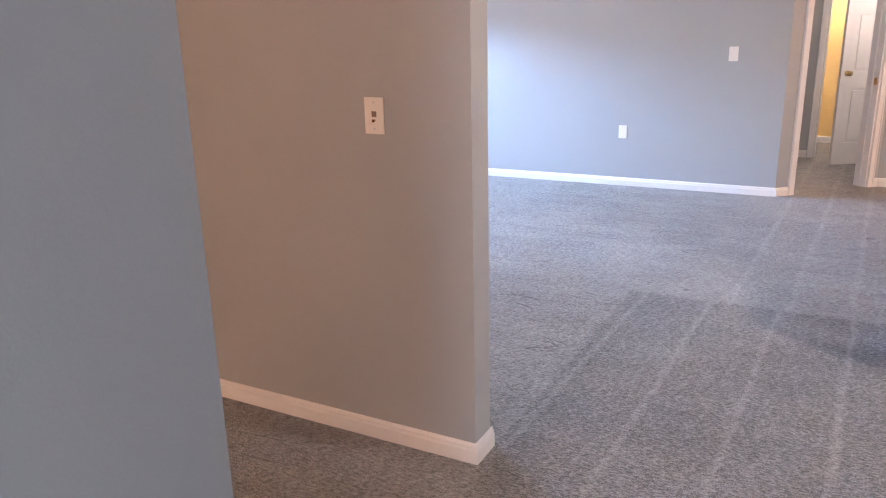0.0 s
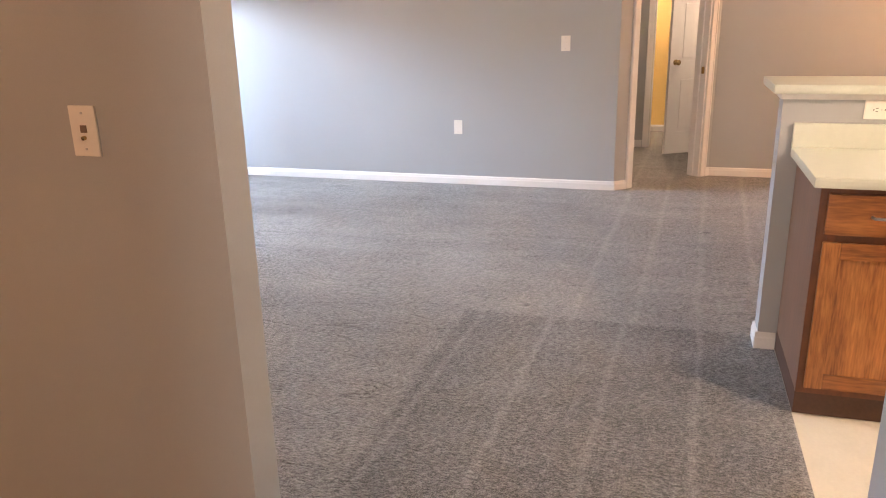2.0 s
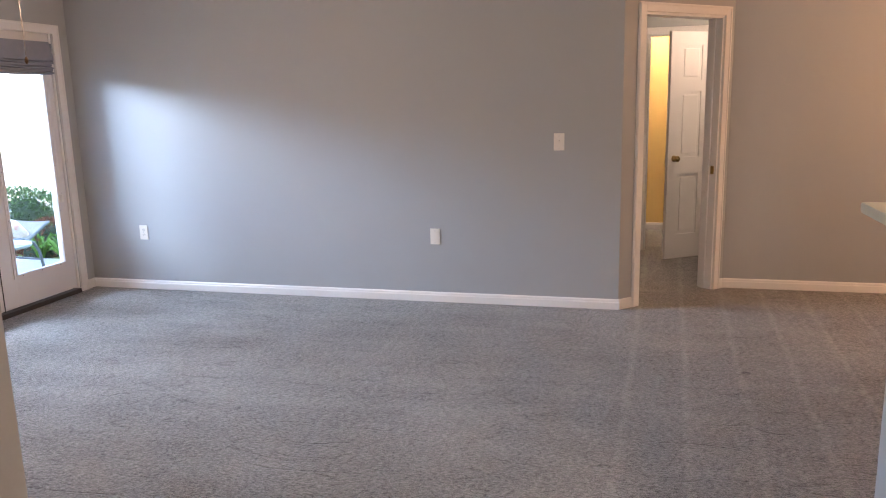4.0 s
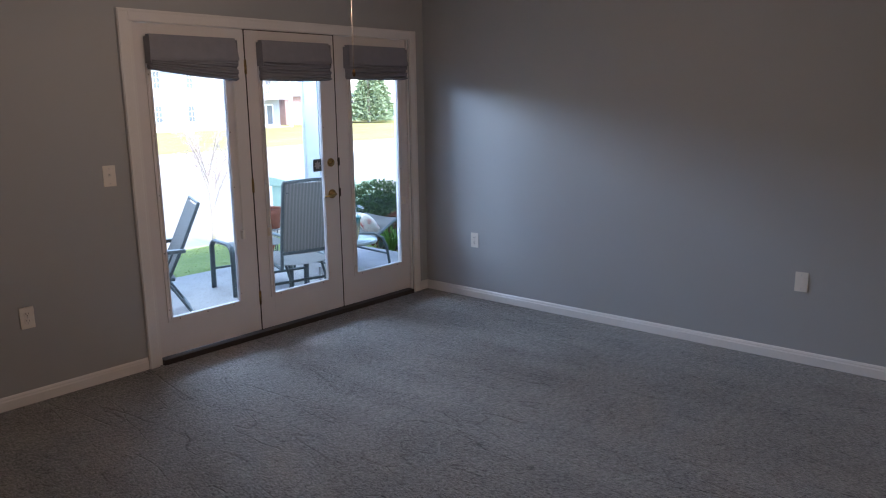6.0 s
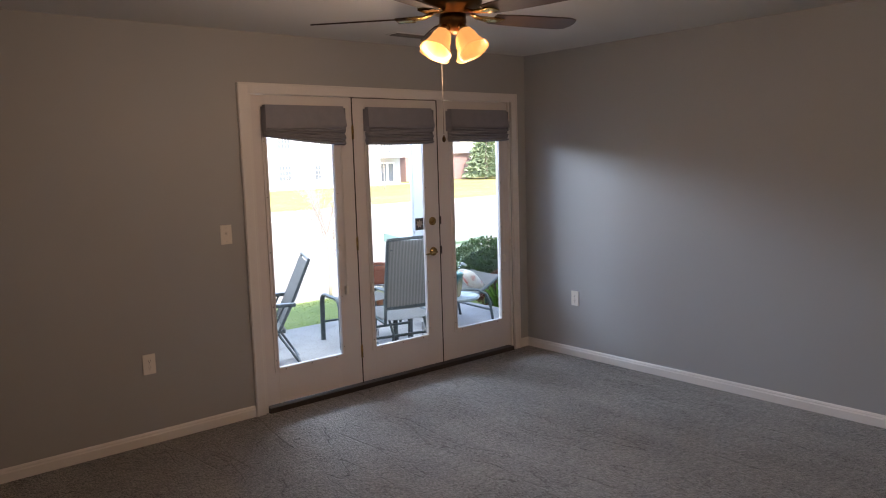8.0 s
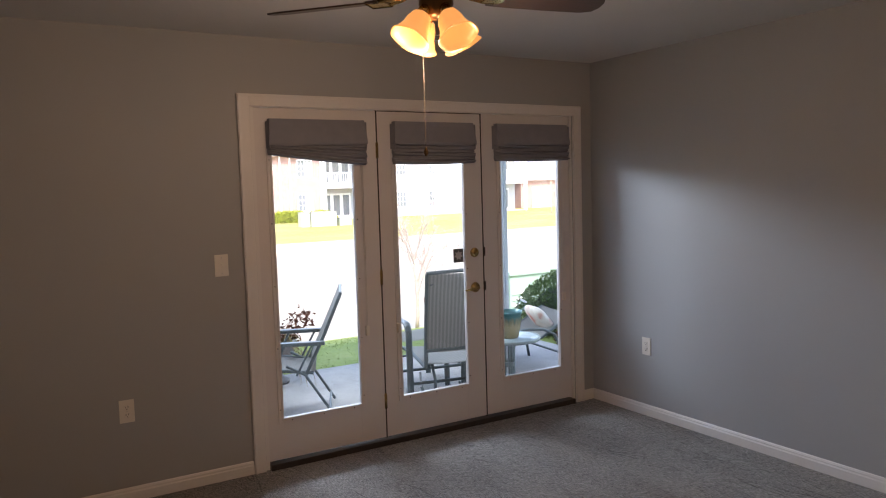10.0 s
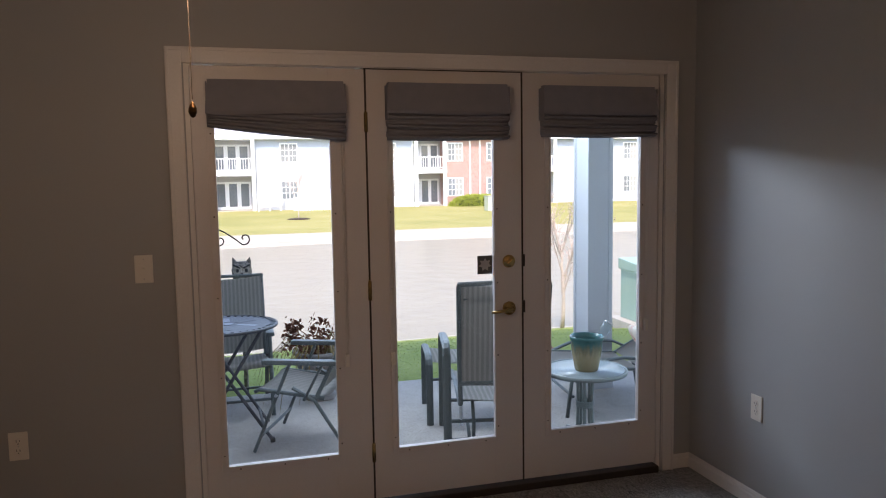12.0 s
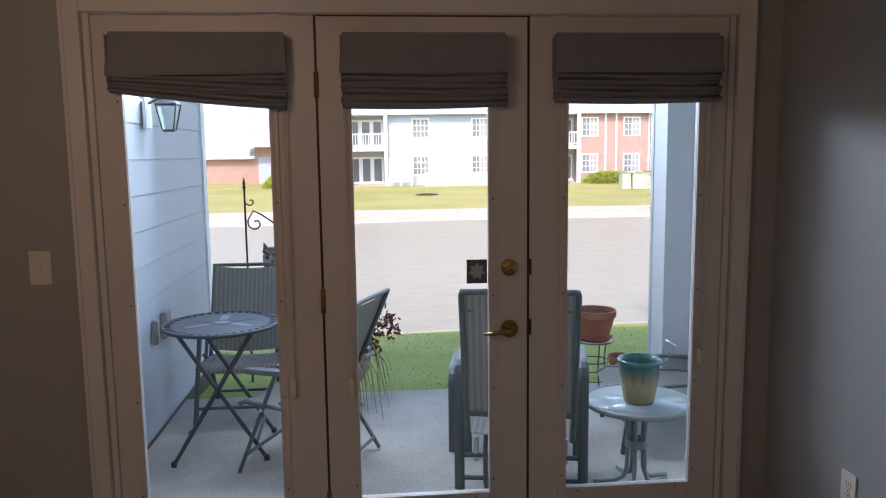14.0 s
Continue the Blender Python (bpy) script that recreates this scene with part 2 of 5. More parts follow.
walls("wall_beige", [(0.775, 0.895, -8.6, -5.14, 0, H)], "grey painted wall in warm light")
walls("wall_south", [(-11, 3.9, -8.72, -8.6, 0, H)], "grey painted back wall")
# out of view: the opening is added so that light reaches the entry
walls("wall_west", [(-9.12, -9.0, -8.6, -5.15, 0, H), (-9.12, -9.0, -4.25, 0.15, 0, H), (-9.12, -9.0, -5.15, -4.25, 2.05, H)], "unseen end wall with an opening added to let light in")
# out of view: added only to block the sky past that opening
walls("wall_entry_end", [(-11.12, -11.0, -5.40, -4.0, 0, H)], "unseen wall added to keep sky light out of the entry")
walls("wall_kitchen_side", [(-5.9, -5.78, -8.6, -5.4, 0, H)], "grey painted kitchen wall")
# the angled wall with its doorway, along DIAG
bm = bmesh.new()
for b in ((0, 0.184, 0, 0.12, 0, H), (0.985, 1.10, 0, 0.12, 0, H), (0.184, 0.985, 0, 0.12, 2.055, H)):
    box(bm, *b, m=DIAG)
structure("wall_angled", bm, PAINT, "grey painted angled wall with a doorway", category="wall")
# small hall behind it and the lit room past that
walls("wall_hall_end", [(2.2, 2.32, -4.56, -1.5, 0, H), (2.2, 2.32, -8.6, -5.37, 0, H), (2.2, 2.32, -5.37, -4.56, 2.05, H)], "grey painted hall wall with a doorway")
walls("wall_hall_side", [(0.12, 2.2, -4.0, -3.88, 0, H), (0.895, 2.2, -6.6, -6.48, 0, H)], "grey painted hall wall")
YELLOW = material("cream_yellow_paint", (0.66, 0.47, 0.16), 0.6, vary=0.04, scale=2, bump=0.1)
structure("wall_lit_room", boxed(3.4, 3.52, -6.4, -3.0, 0, H), YELLOW, "cream yellow wall of the lit room", category="wall")
walls("wall_lit_sides", [(2.32, 3.4, -3.1, -3.0, 0, H), (2.32, 3.4, -6.4, -6.3, 0, H)], "painted side walls of the lit room")


def baseboards(name, runs, m=None, label="white painted baseboard"):
    """Runs of (x0, y0, x1, y1, nx, ny): the foot of a wall and the way it faces. A stepped profile with a rounded top."""
    bm = bmesh.new()
    prof = ((0, 0), (0.013, 0), (0.013, 0.049), (0.009, 0.056), (0.009, 0.064), (0.004, 0.073), (0, 0.075))
    for x0, y0, x1, y1, nx, ny in runs:
        rings = []
        for x, y in ((x0, y0), (x1, y1)):
            rings.append([bm.verts.new((m or Matrix()) @ Vector((x + nx * d, y + ny * d, z))) for d, z in prof])
        k = len(prof)
        for i in range(k - 1):
            bm.faces.new((rings[0][i], rings[0][i + 1], rings[1][i + 1], rings[1][i]))
        bm.faces.new(rings[0]), bm.faces.new(rings[1][::-1])
    return structure(name, bm, TRIM, label, category="baseboard")


baseboards("baseboard_living", [(-4.73, 0, -2.572, 0, 0, -1), (-0.108, 0, 0, 0, 0, -1), (0, 0, 0, -4.37, -1, 0)])
baseboards("baseboard_partition", [(-4.85, 0, -4.85, -3.842, -1, 0), (-4.862, -3.83, -4.718, -3.83, 0, -1), (-4.73, -3.842, -4.73, 0, 1, 0)])
baseboards("baseboard_entry", [(-11, -4.12, -6.24, -4.12, 0, -1), (-6.25, -4.13, -6.25, -4.0, 1, 0), (-11, -5.28, -4.65, -5.28, 0, 1), (-4.66, -5.27, -4.66, -5.40, 1, 0)])
baseboards("baseboard_angled", [(0, 0, 0.124, 0, 0, -1), (1.047, 0, 1.10, 0, 0, -1)], DIAG)
baseboards("baseboard_beige", [(0.775, -5.13, 0.775, -8.6, -1, 0)])
baseboards("baseboard_hall", [(2.2, -4.49, 2.2, -4.0, -1, 0), (3.4, -6.3, 3.4, -3.1, -1, 0)])
# ---- patio doors: three glazed leaves in one casing ----
DOORPAINT = material("white_door_paint", (0.70, 0.665, 0.65), 0.38, vary=0.04, scale=3, fine=150, bump=0.03, dist=0.001)
DARK = material("dark_bronze_sill", (0.035, 0.025, 0.02), 0.45, vary=0.2)
BRASS = material("polished_brass", (0.52, 0.36, 0.15), 0.25, metal=1.0, vary=0.06, bump=0.02)
PANE = glass("clear_pane")
SCREW = material("dark_screw_cap", (0.06, 0.05, 0.045), 0.5)


def casing(bm, x0, x1, z1, w, y, d, m=None):
    """A door casing on three sides: outer x0, x1, z1; face width w, proud by d towards -y from y."""
    for a, b, c, e in ((x0, x0 + w, 0, z1), (x1 - w, x1, 0, z1), (x0 + w, x1 - w, z1 - w, z1)):
        box(bm, a, b, y - d, y, c, e, 0.003, m)
    for a, b, c, e in ((x0 + 0.004, x0 + 0.016, 0, z1 - 0.004), (x1 - 0.016, x1 - 0.004, 0, z1 - 0.004), (x0 + 0.016, x1 - 0.016, z1 - 0.016, z1 - 0.004)):
        box(bm, a, b, y - d - 0.006, y - d + 0.001, c, e, 0.002, m)


patio = tagged(new("door_patio"), "triple white patio door unit with glazed leaves", "patio door", "", "structure")
bm = bmesh.new()
casing(bm, -2.570, -0.110, 2.140, 0.067, 0.0, 0.020)
part("casing", bm, TRIM, patio)
bm = bmesh.new()
box(bm, DX0, DX0 + 0.02, 0.0, 0.15, 0, DZ1)
box(bm, DX1 - 0.02, DX1, 0.0, 0.15, 0, DZ1)
box(bm, DX0 + 0.02, DX1 - 0.02, 0.0, 0.15, DZ1 - 0.004, DZ1 + 0.01)
part("jamb", bm, TRIM, patio)
part("sill", boxed(DX0 + 0.02, DX1 - 0.02, -0.03, 0.19, -0.01, 0.034, 0.006), DARK, patio, "dark bronze threshold")
LEAVES = ((-2.476, -1.720, -2.381, -1.885), (-1.714, -0.957, -1.595, -1.105), (-0.951, -0.204, -0.806, -0.314))
GZ0, GZ1 = 0.286, 1.93
for i, (x0, x1, g0, g1) in enumerate(LEAVES):
    y0, y1 = (0.012, 0.056)
    bm = bmesh.new()
    box(bm, x0, g0, y0, 0.028, 0.042, 2.068, 0.002)
    box(bm, g1, x1, y0, 0.028, 0.042, 2.068, 0.002)
    box(bm, x0, g0 - 0.035, 0.028, y1, 0.042, 2.068)
    box(bm, g1 + 0.035, x1, 0.028, y1, 0.042, 2.068)
    box(bm, g0, g1, y0, 0.028, 0.042, GZ0)
    box(bm, g0 - 0.035, g1 + 0.035, 0.028, y1, 0.042, GZ0 - 0.04)
    box(bm, g0, g1, y0, y1, GZ1, 2.068)
    leaf = part("leaf", bm, DOORPAINT, patio, "white glazed door leaf")
    bm = bmesh.new()
    for w, d in ((0.030, 0.008), (0.012, 0.013)):
        for a, b, c, e in ((g0 - w, g0, GZ0 - w, GZ1 + w), (g1, g1 + w, GZ0 - w, GZ1 + w), (g0, g1, GZ0 - w, GZ0), (g0, g1, GZ1, GZ1 + w)):
            box(bm, a, b, y0 - d, y0, c, e, 0.002)
    part("glazing_frame", bm, DOORPAINT, leaf)
    pane = part("pane", boxed(g0 - 0.006, g1 + 0.006, 0.0205, 0.0255, GZ0 - 0.006, GZ1 + 0.006), PANE, leaf, "clear window glass")
    pane.visible_shadow = False
    bm = bmesh.new()
    for k in range(5):
        z = GZ0 + 0.05 + k * 0.36
        for x in (g0 - 0.017, g1 + 0.017):
            lathe(bm, [(0.0035, 0), (0.0035, 0.003)], 8, pose(x, y0 - 0.006, z, 90))
    for k in range(3):
        lathe(bm, [(0.0035, 0), (0.0035, 0.003)], 8, pose(g0 + 0.05 + k * (g1 - g0 - 0.1) / 2, y0 - 0.006, GZ0 - 0.017, 90))
    part("screw_caps", bm, SCREW, leaf)
# shade in the gaps round the working leaf, laid in as dark strips
bm = bmesh.new()
box(bm, -1.7215, -1.7125, 0.0105, 0.05, 0.036, 2.0745)
box(bm, -0.9585, -0.9495, 0.0105, 0.05, 0.036, 2.0745)
box(bm, -1.7125, -0.9585, 0.0105, 0.05, 2.066, 2.0745)
part("gap_shade", bm, DARK, patio, "dark strips for the shaded gap round the middle leaf")
for z in (0.27, 1.05, 1.83):
    bm = bmesh.new()
    lathe(bm, [(0.0045, -0.045), (0.0045, 0.045)], 10, pose(-1.717, 0.006, z))
    lathe(bm, [(0.003, 0.045), (0.005, 0.048), (0.002, 0.053)], 10, pose(-1.717, 0.006, z))
    box(bm, -1.7255, -1.7085, 0.0085, 0.0125, z - 0.045, z + 0.045)
    part("hinge", bm, BRASS, patio, "brass hinge", True)
for z in (1.16, 0.93):
    part("latch_keeper", boxed(-0.957, -0.943, 0.003, 0.012, z - 0.03, z + 0.03, 0.002), DARK, patio)
bm = bmesh.new()
lathe(bm, [(0.032, 0), (0.032, 0.006), (0.027, 0.013), (0.015, 0.016), (0.0, 0.016)], 24, pose(-1.026, 0.012, 1.158, 90))
bolt = part("deadbolt", bm, BRASS, patio, "round brass deadbolt", True)
part("thumb_turn", boxed(-0.018, 0.018, -0.016, -0.0, -0.004, 0.004, 0.003, m=pose(-1.026, 0, 1.158, 0, -35)), BRASS, bolt)
bm = bmesh.new()
lathe(bm, [(0.034, 0), (0.034, 0.006), (0.028, 0.014), (0.013, 0.018), (0.011, 0.045), (0.0, 0.046)], 24, pose(-1.026, 0.012, 0.925, 90))
tube(bm, [(-1.026, -0.034, 0.925), (-1.055, -0.038, 0.924), (-1.09, -0.038, 0.919), (-1.13, -0.034, 0.915)], [0.010, 0.010, 0.008, 0.006], 10)
part("lever_handle", bm, BRASS, patio, "brass lever handle", True)

# ---- kitchen and fixture materials ----
OAK = material("golden_oak", (0.38, 0.155, 0.040), 0.36, vary=0.25, scale=6, fine=44, bump=0.10, dist=0.001, second=(0.13, 0.040, 0.009), stretch=(3.2, 3.2, 0.32))
OAKFLAT = material("golden_oak_rail", (0.30, 0.115, 0.028), 0.36, vary=0.25, scale=6, fine=44, bump=0.10, dist=0.001, second=(0.11, 0.034, 0.008), stretch=(3.2, 0.32, 3.2))
# oak darkened to hold the shade round drawers and doors
OAKSHADED = material("shaded_oak_frame", (0.15, 0.05, 0.014), 0.4, vary=0.2, scale=6, fine=40, second=(0.075, 0.022, 0.007), stretch=(3, 1, 0.4))
OAKSIDE = material("brown_cabinet_side", (0.17, 0.085, 0.05), 0.4, vary=0.2, scale=4, fine=30, bump=0.05, dist=0.001, stretch=(2, 2, 0.3))
TOEKICK = material("dark_toe_kick", (0.07, 0.03, 0.015), 0.6, vary=0.2)
LAMINATE = material("pale_laminate", (0.57, 0.59, 0.51), 0.3, vary=0.04, scale=40, fine=300, bump=0.0)
STEEL = material("brushed_steel", (0.55, 0.55, 0.55), 0.3, metal=1.0, vary=0.05)
PLASTIC = material("ivory_plastic", (0.78, 0.74, 0.67), 0.35, vary=0.02, bump=0.0)
JACKBROWN = material("brown_jack_plastic", (0.22, 0.15, 0.11), 0.5)
SLOT = material("dark_slot", (0.03, 0.03, 0.03), 0.6)

# ---- kitchen peninsula ----
bm = bmesh.new()
box(bm, -2.99, -2.87, -8.0, -5.225, 0, 1.106)
structure("wall_half", bm, PAINT, "grey painted half wall under a bar top", category="half wall")
baseboards("baseboard_half", [(-2.88 - 0.12, -5.225, -2.86, -5.225, 0, 1), (-2.87, -5.215, -2.87, -8.0, 1, 0), (-2.99, -5.215, -2.99, -5.298, -1, 0)])
bar = thing("bar_top", "pale laminate bar top with rounded edge on a half wall", "bar top")
part("slab", boxed(-3.035, -2.60, -8.0, -5.182, 1.109, 1.146, 0.012), LAMINATE, bar)
part("support_cleat", boxed(-3.005, -2.86, -7.9, -5.215, 1.086, 1.108, 0.003), TRIM, bar, "white strip under the bar top")
counter = thing("countertop", "pale laminate countertop with a backsplash on oak cabinets", "countertop")
part("worktop", boxed(-3.605, -2.995, -8.0, -5.272, 0.858, 0.896, 0.012), LAMINATE, counter)
part("backsplash", boxed(-3.012, -2.993, -8.0, -5.272, 0.894, 0.994, 0.006), LAMINATE, counter)
bm = bmesh.new()
for a, b, c, d in ((-3.53, -3.50, -6.75, -6.0), (-3.13, -3.10, -6.75, -6.0), (-3.50, -3.13, -6.03, -6.0), (-3.50, -3.13, -6.75, -6.72)):
    box(bm, a, b, c, d, 0.895, 0.902, 0.003)
part("sink_rim", bm, STEEL, counter, "brushed steel sink rim")


def base_cabinet(y1, width):
    """An oak base unit, front at x = -3.57, from y1 towards -y."""
    y0 = y1 - width
    cab = thing("base_cabinet", "golden oak base cabinet with drawer and framed door", "cabinet", group="kitchen base cabinets")
    bm = bmesh.new()
    box(bm, -3.552, -2.995, y0 + 0.002, y1, 0.09, 0.857)
    part("body", bm, OAKSIDE, cab, "brown cabinet side panel")
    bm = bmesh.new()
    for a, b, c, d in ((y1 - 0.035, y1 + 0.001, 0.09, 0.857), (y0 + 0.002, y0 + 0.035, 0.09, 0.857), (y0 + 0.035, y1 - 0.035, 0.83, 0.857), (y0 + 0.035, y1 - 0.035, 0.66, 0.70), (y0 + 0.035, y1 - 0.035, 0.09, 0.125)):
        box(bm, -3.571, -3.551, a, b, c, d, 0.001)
    part("face_frame", bm, OAKSHADED, cab, "oak face frame with the gap shade in its colour")
    part("toe_kick", boxed(-3.56, -2.995, y0 + 0.002, y1 + 0.0005, 0, 0.0895), TOEKICK, cab, "dark toe kick")
    a, b = y0 + 0.022, y1 - 0.022
    drawer = part("drawer", boxed(-3.589, -3.572, a, b, 0.695, 0.838, 0.006), OAKFLAT, cab)
    ym = (a + b) / 2
    part("pull", tubed([(-3.59, ym - 0.05, 0.765), (-3.612, ym - 0.045, 0.765), (-3.616, ym, 0.765), (-3.612, ym + 0.045, 0.765), (-3.59, ym + 0.05, 0.765)], 0.005, 8), STEEL, drawer, "metal drawer pull", True)
    z0, z1, w = 0.118, 0.668, 0.058
    door = part("door", boxed(-3.581, -3.574, a + 0.01, b - 0.01, z0 + 0.01, z1 - 0.01, 0.002), OAK, cab)
    part("stile", boxed(-3.590, -3.5735, a, a + w, z0, z1, 0.004), OAK, door)
    part("stile", boxed(-3.590, -3.5735, b - w, b, z0, z1, 0.004), OAK, door)
    part("rail", boxed(-3.589, -3.573, a + w, b - w, z0, z0 + w, 0.004), OAKFLAT, door)
    part("rail", boxed(-3.589, -3.573, a + w, b - w, z1 - w, z1, 0.004), OAKFLAT, door)
    return cab


base_cabinet(-5.302, 0.42)
base_cabinet(-5.724, 0.90)
base_cabinet(-6.626, 0.60)


# ---- wall plates ----
def plate(kind, m, label, wide=0.0):
    """A cover plate at m: local x along the wall, local -y away from it."""
    ob = thing(kind, label, {"outlet": "outlet", "light_switch": "switch", "cable_jack": "jack", "blank_plate": "wall plate"}[kind], m, "wall plates")
    w, h = 0.037 + wide, 0.060
    part("cover", boxed(-w, w, -0.006, 0.0, -h, h, 0.003), PLASTIC, ob)
    for z in ((-0.0425, 0.0425) if kind != "outlet" else (0,)):
        part("screw", lathed([(0.003, 0), (0.003, 0.0015)], 8, pose(0, -0.006, z, 90)), STEEL, ob)
    if kind == "outlet":
        for z in (-0.020, 0.020):
            face = part("socket", lathed([(0.0165, 0), (0.0165, 0.002), (0.0155, 0.003)], 16, pose(0, -0.006, z, 90)), PLASTIC, ob)
            bm = bmesh.new()
            for x in (-0.006, 0.006):
                box(bm, x - 0.0012, x + 0.0012, -0.0095, -0.0085, z - 0.001, z + 0.008)
            box(bm, -0.0025, 0.0025, -0.0095, -0.0085, z - 0.010, z - 0.006)
            part("slots", bm, SLOT, face)
    elif kind == "light_switch":
        part("surround", boxed(-0.0055, 0.0055, -0.008, -0.005, -0.012, 0.012), PLASTIC, ob)
        part("toggle", boxed(-0.004, 0.004, -0.018, -0.006, -0.004, 0.006, 0.001, m=pose(0, 0, 0.003, -25)), PLASTIC, ob)
    elif kind == "blank_plate":
        part("insert", boxed(-0.017, 0.017, -0.008, -0.005, -0.033, 0.033, 0.0015), PLASTIC, ob)
    else:
        part("socket", boxed(-0.009, 0.009, -0.0075, -0.0055, -0.004, 0.014, 0.001), JACKBROWN, ob, "brown phone socket")
        part("connector", lathed([(0.005, 0), (0.005, 0.008), (0.002, 0.010)], 10, pose(0, -0.006, -0.016, 90)), BRASS, ob)
    return ob


plate("outlet", pose(0, -0.529, 0.478, 0, 0, -90), "white duplex outlet low on the grey wall")
plate("blank_plate", pose(0, -3.024, 0.501, 0, 0, -90), "white blank plate low on the grey wall")
plate("light_switch", pose(0, -3.937, 1.194, 0, 0, -90), "white switch plate on the grey wall beside the doorway")
plate("light_switch", pose(-2.695, 0, 1.202), "white light switch beside the patio doors")
plate("outlet", pose(-3.222, 0, 0.481), "white duplex outlet low on the patio door wall")
plate("cable_jack", pose(-4.85, -3.48, 1.195, 0, 0, -90), "ivory phone jack plate on the partition")
plate("light_switch", pose(2.2, -4.36, 1.2, 0, 0, -90), "white light switch in the small hall")
plate("outlet", pose(-2.99, -5.58, 1.048, 0, 90, -90), "white outlet turned sideways above the backsplash")

# ---- inner doorways ----
frame_1 = tagged(new("door_angled"), "white painted doorway in the angled wall", "doorway", "", "structure")
bm = bmesh.new()
casing(bm, 0.124, 1.047, 2.117, 0.062, 0.0, 0.017, DIAG)
part("casing", bm, TRIM, frame_1)
bm = bmesh.new()
for b in ((0.184, 0.200, 0.001, 0.13, 0, 2.055), (0.969, 0.985, 0.001, 0.13, 0, 2.055), (0.200, 0.969, 0.001, 0.13, 2.037, 2.055), (0.200, 0.212, 0.06, 0.095, 0, 2.037), (0.957, 0.969, 0.06, 0.095, 0, 2.037)):
    box(bm, *b, m=DIAG)
part("jamb", bm, TRIM, frame_1)
part("strike_plate", boxed(0.9655, 0.9685, 0.02, 0.05, 0.90, 0.96, m=DIAG), BRASS, frame_1, "brass strike plate")
frame_2 = tagged(new("door_hall"), "white painted doorway to a lit room", "doorway", "", "structure")
bm = bmesh.new()
SIDE = Matrix.Translation((2.2, -4.495, 0)) @ pose(0, 0, 0, 0, 0, -90)
casing(bm, 0, 0.94, 2.11, 0.062, 0.0, 0.017, SIDE)
part("casing", bm, TRIM, frame_2)
bm = bmesh.new()
for b in ((0.062, 0.078, 0.001, 0.12, 0, 2.05), (0.862, 0.875, 0.001, 0.12, 0, 2.05), (0.078, 0.862, 0.001, 0.12, 2.036, 2.05)):
    box(bm, *b, m=SIDE)
part("jamb", bm, TRIM, frame_2)


def panel_door(m):
    """A six-panel door, hinged at local x = 0, 0.76 wide."""
    ob = thing("panel_door", "white six-panel door standing half open in the hall", "door", m)
    W, T = 0.76, 0.035
    bm = bmesh.new()
    xs, zs = (0, 0.115, 0.335, 0.425, 0.645, W), (0.012, 0.235, 0.79, 0.94, 1.52, 1.62, 1.92, 2.035)
    for a, b in ((xs[0], xs[1]), (xs[2], xs[3]), (xs[4], xs[5])):
        box(bm, a, b, -T / 2, T / 2, zs[0], zs[7])
    for a, b in ((xs[1], xs[2]), (xs[3], xs[4])):
        for c, d in ((zs[0], zs[1]), (zs[2], zs[3]), (zs[4], zs[5]), (zs[6], zs[7])):
            box(bm, a, b, -T / 2, T / 2, c, d)
    part("leaf", bm, TRIM, ob)
    for a, b in ((xs[1], xs[2]), (xs[3], xs[4])):
        for c, d in ((zs[1], zs[2]), (zs[3], zs[4]), (zs[5], zs[6])):
            bm = bmesh.new()
            box(bm, a, b, -0.009, 0.009, c, d)
            box(bm, a + 0.03, b - 0.03, -0.016, 0.016, c + 0.03, d - 0.03, 0.006)
            part("panel", bm, TRIM, ob)
    for s in (-1, 1):
        bm = bmesh.new()
        lathe(bm, [(0.028, 0), (0.028, 0.004), (0.012, 0.01), (0.010, 0.03), (0.024, 0.04), (0.027, 0.052), (0.02, 0.062), (0, 0.064)], 18, pose(W - 0.065, s * T / 2, 0.93, 90 if s < 0 else -90))
        part("knob", bm, BRASS, ob, "round brass knob", True)
    return ob


panel_door(pose(2.165, -5.352, 0, 0, 0, 125))

# ---- roman shades ----
CLOTH = material("grey_shade_cloth", (0.25, 0.25, 0.285), 0.9, vary=0.07, scale=20, fine=500, bump=0.25, dist=0.001, spec=0.2)
BEAD = material("white_bead_chain", (0.7, 0.68, 0.65), 0.4)


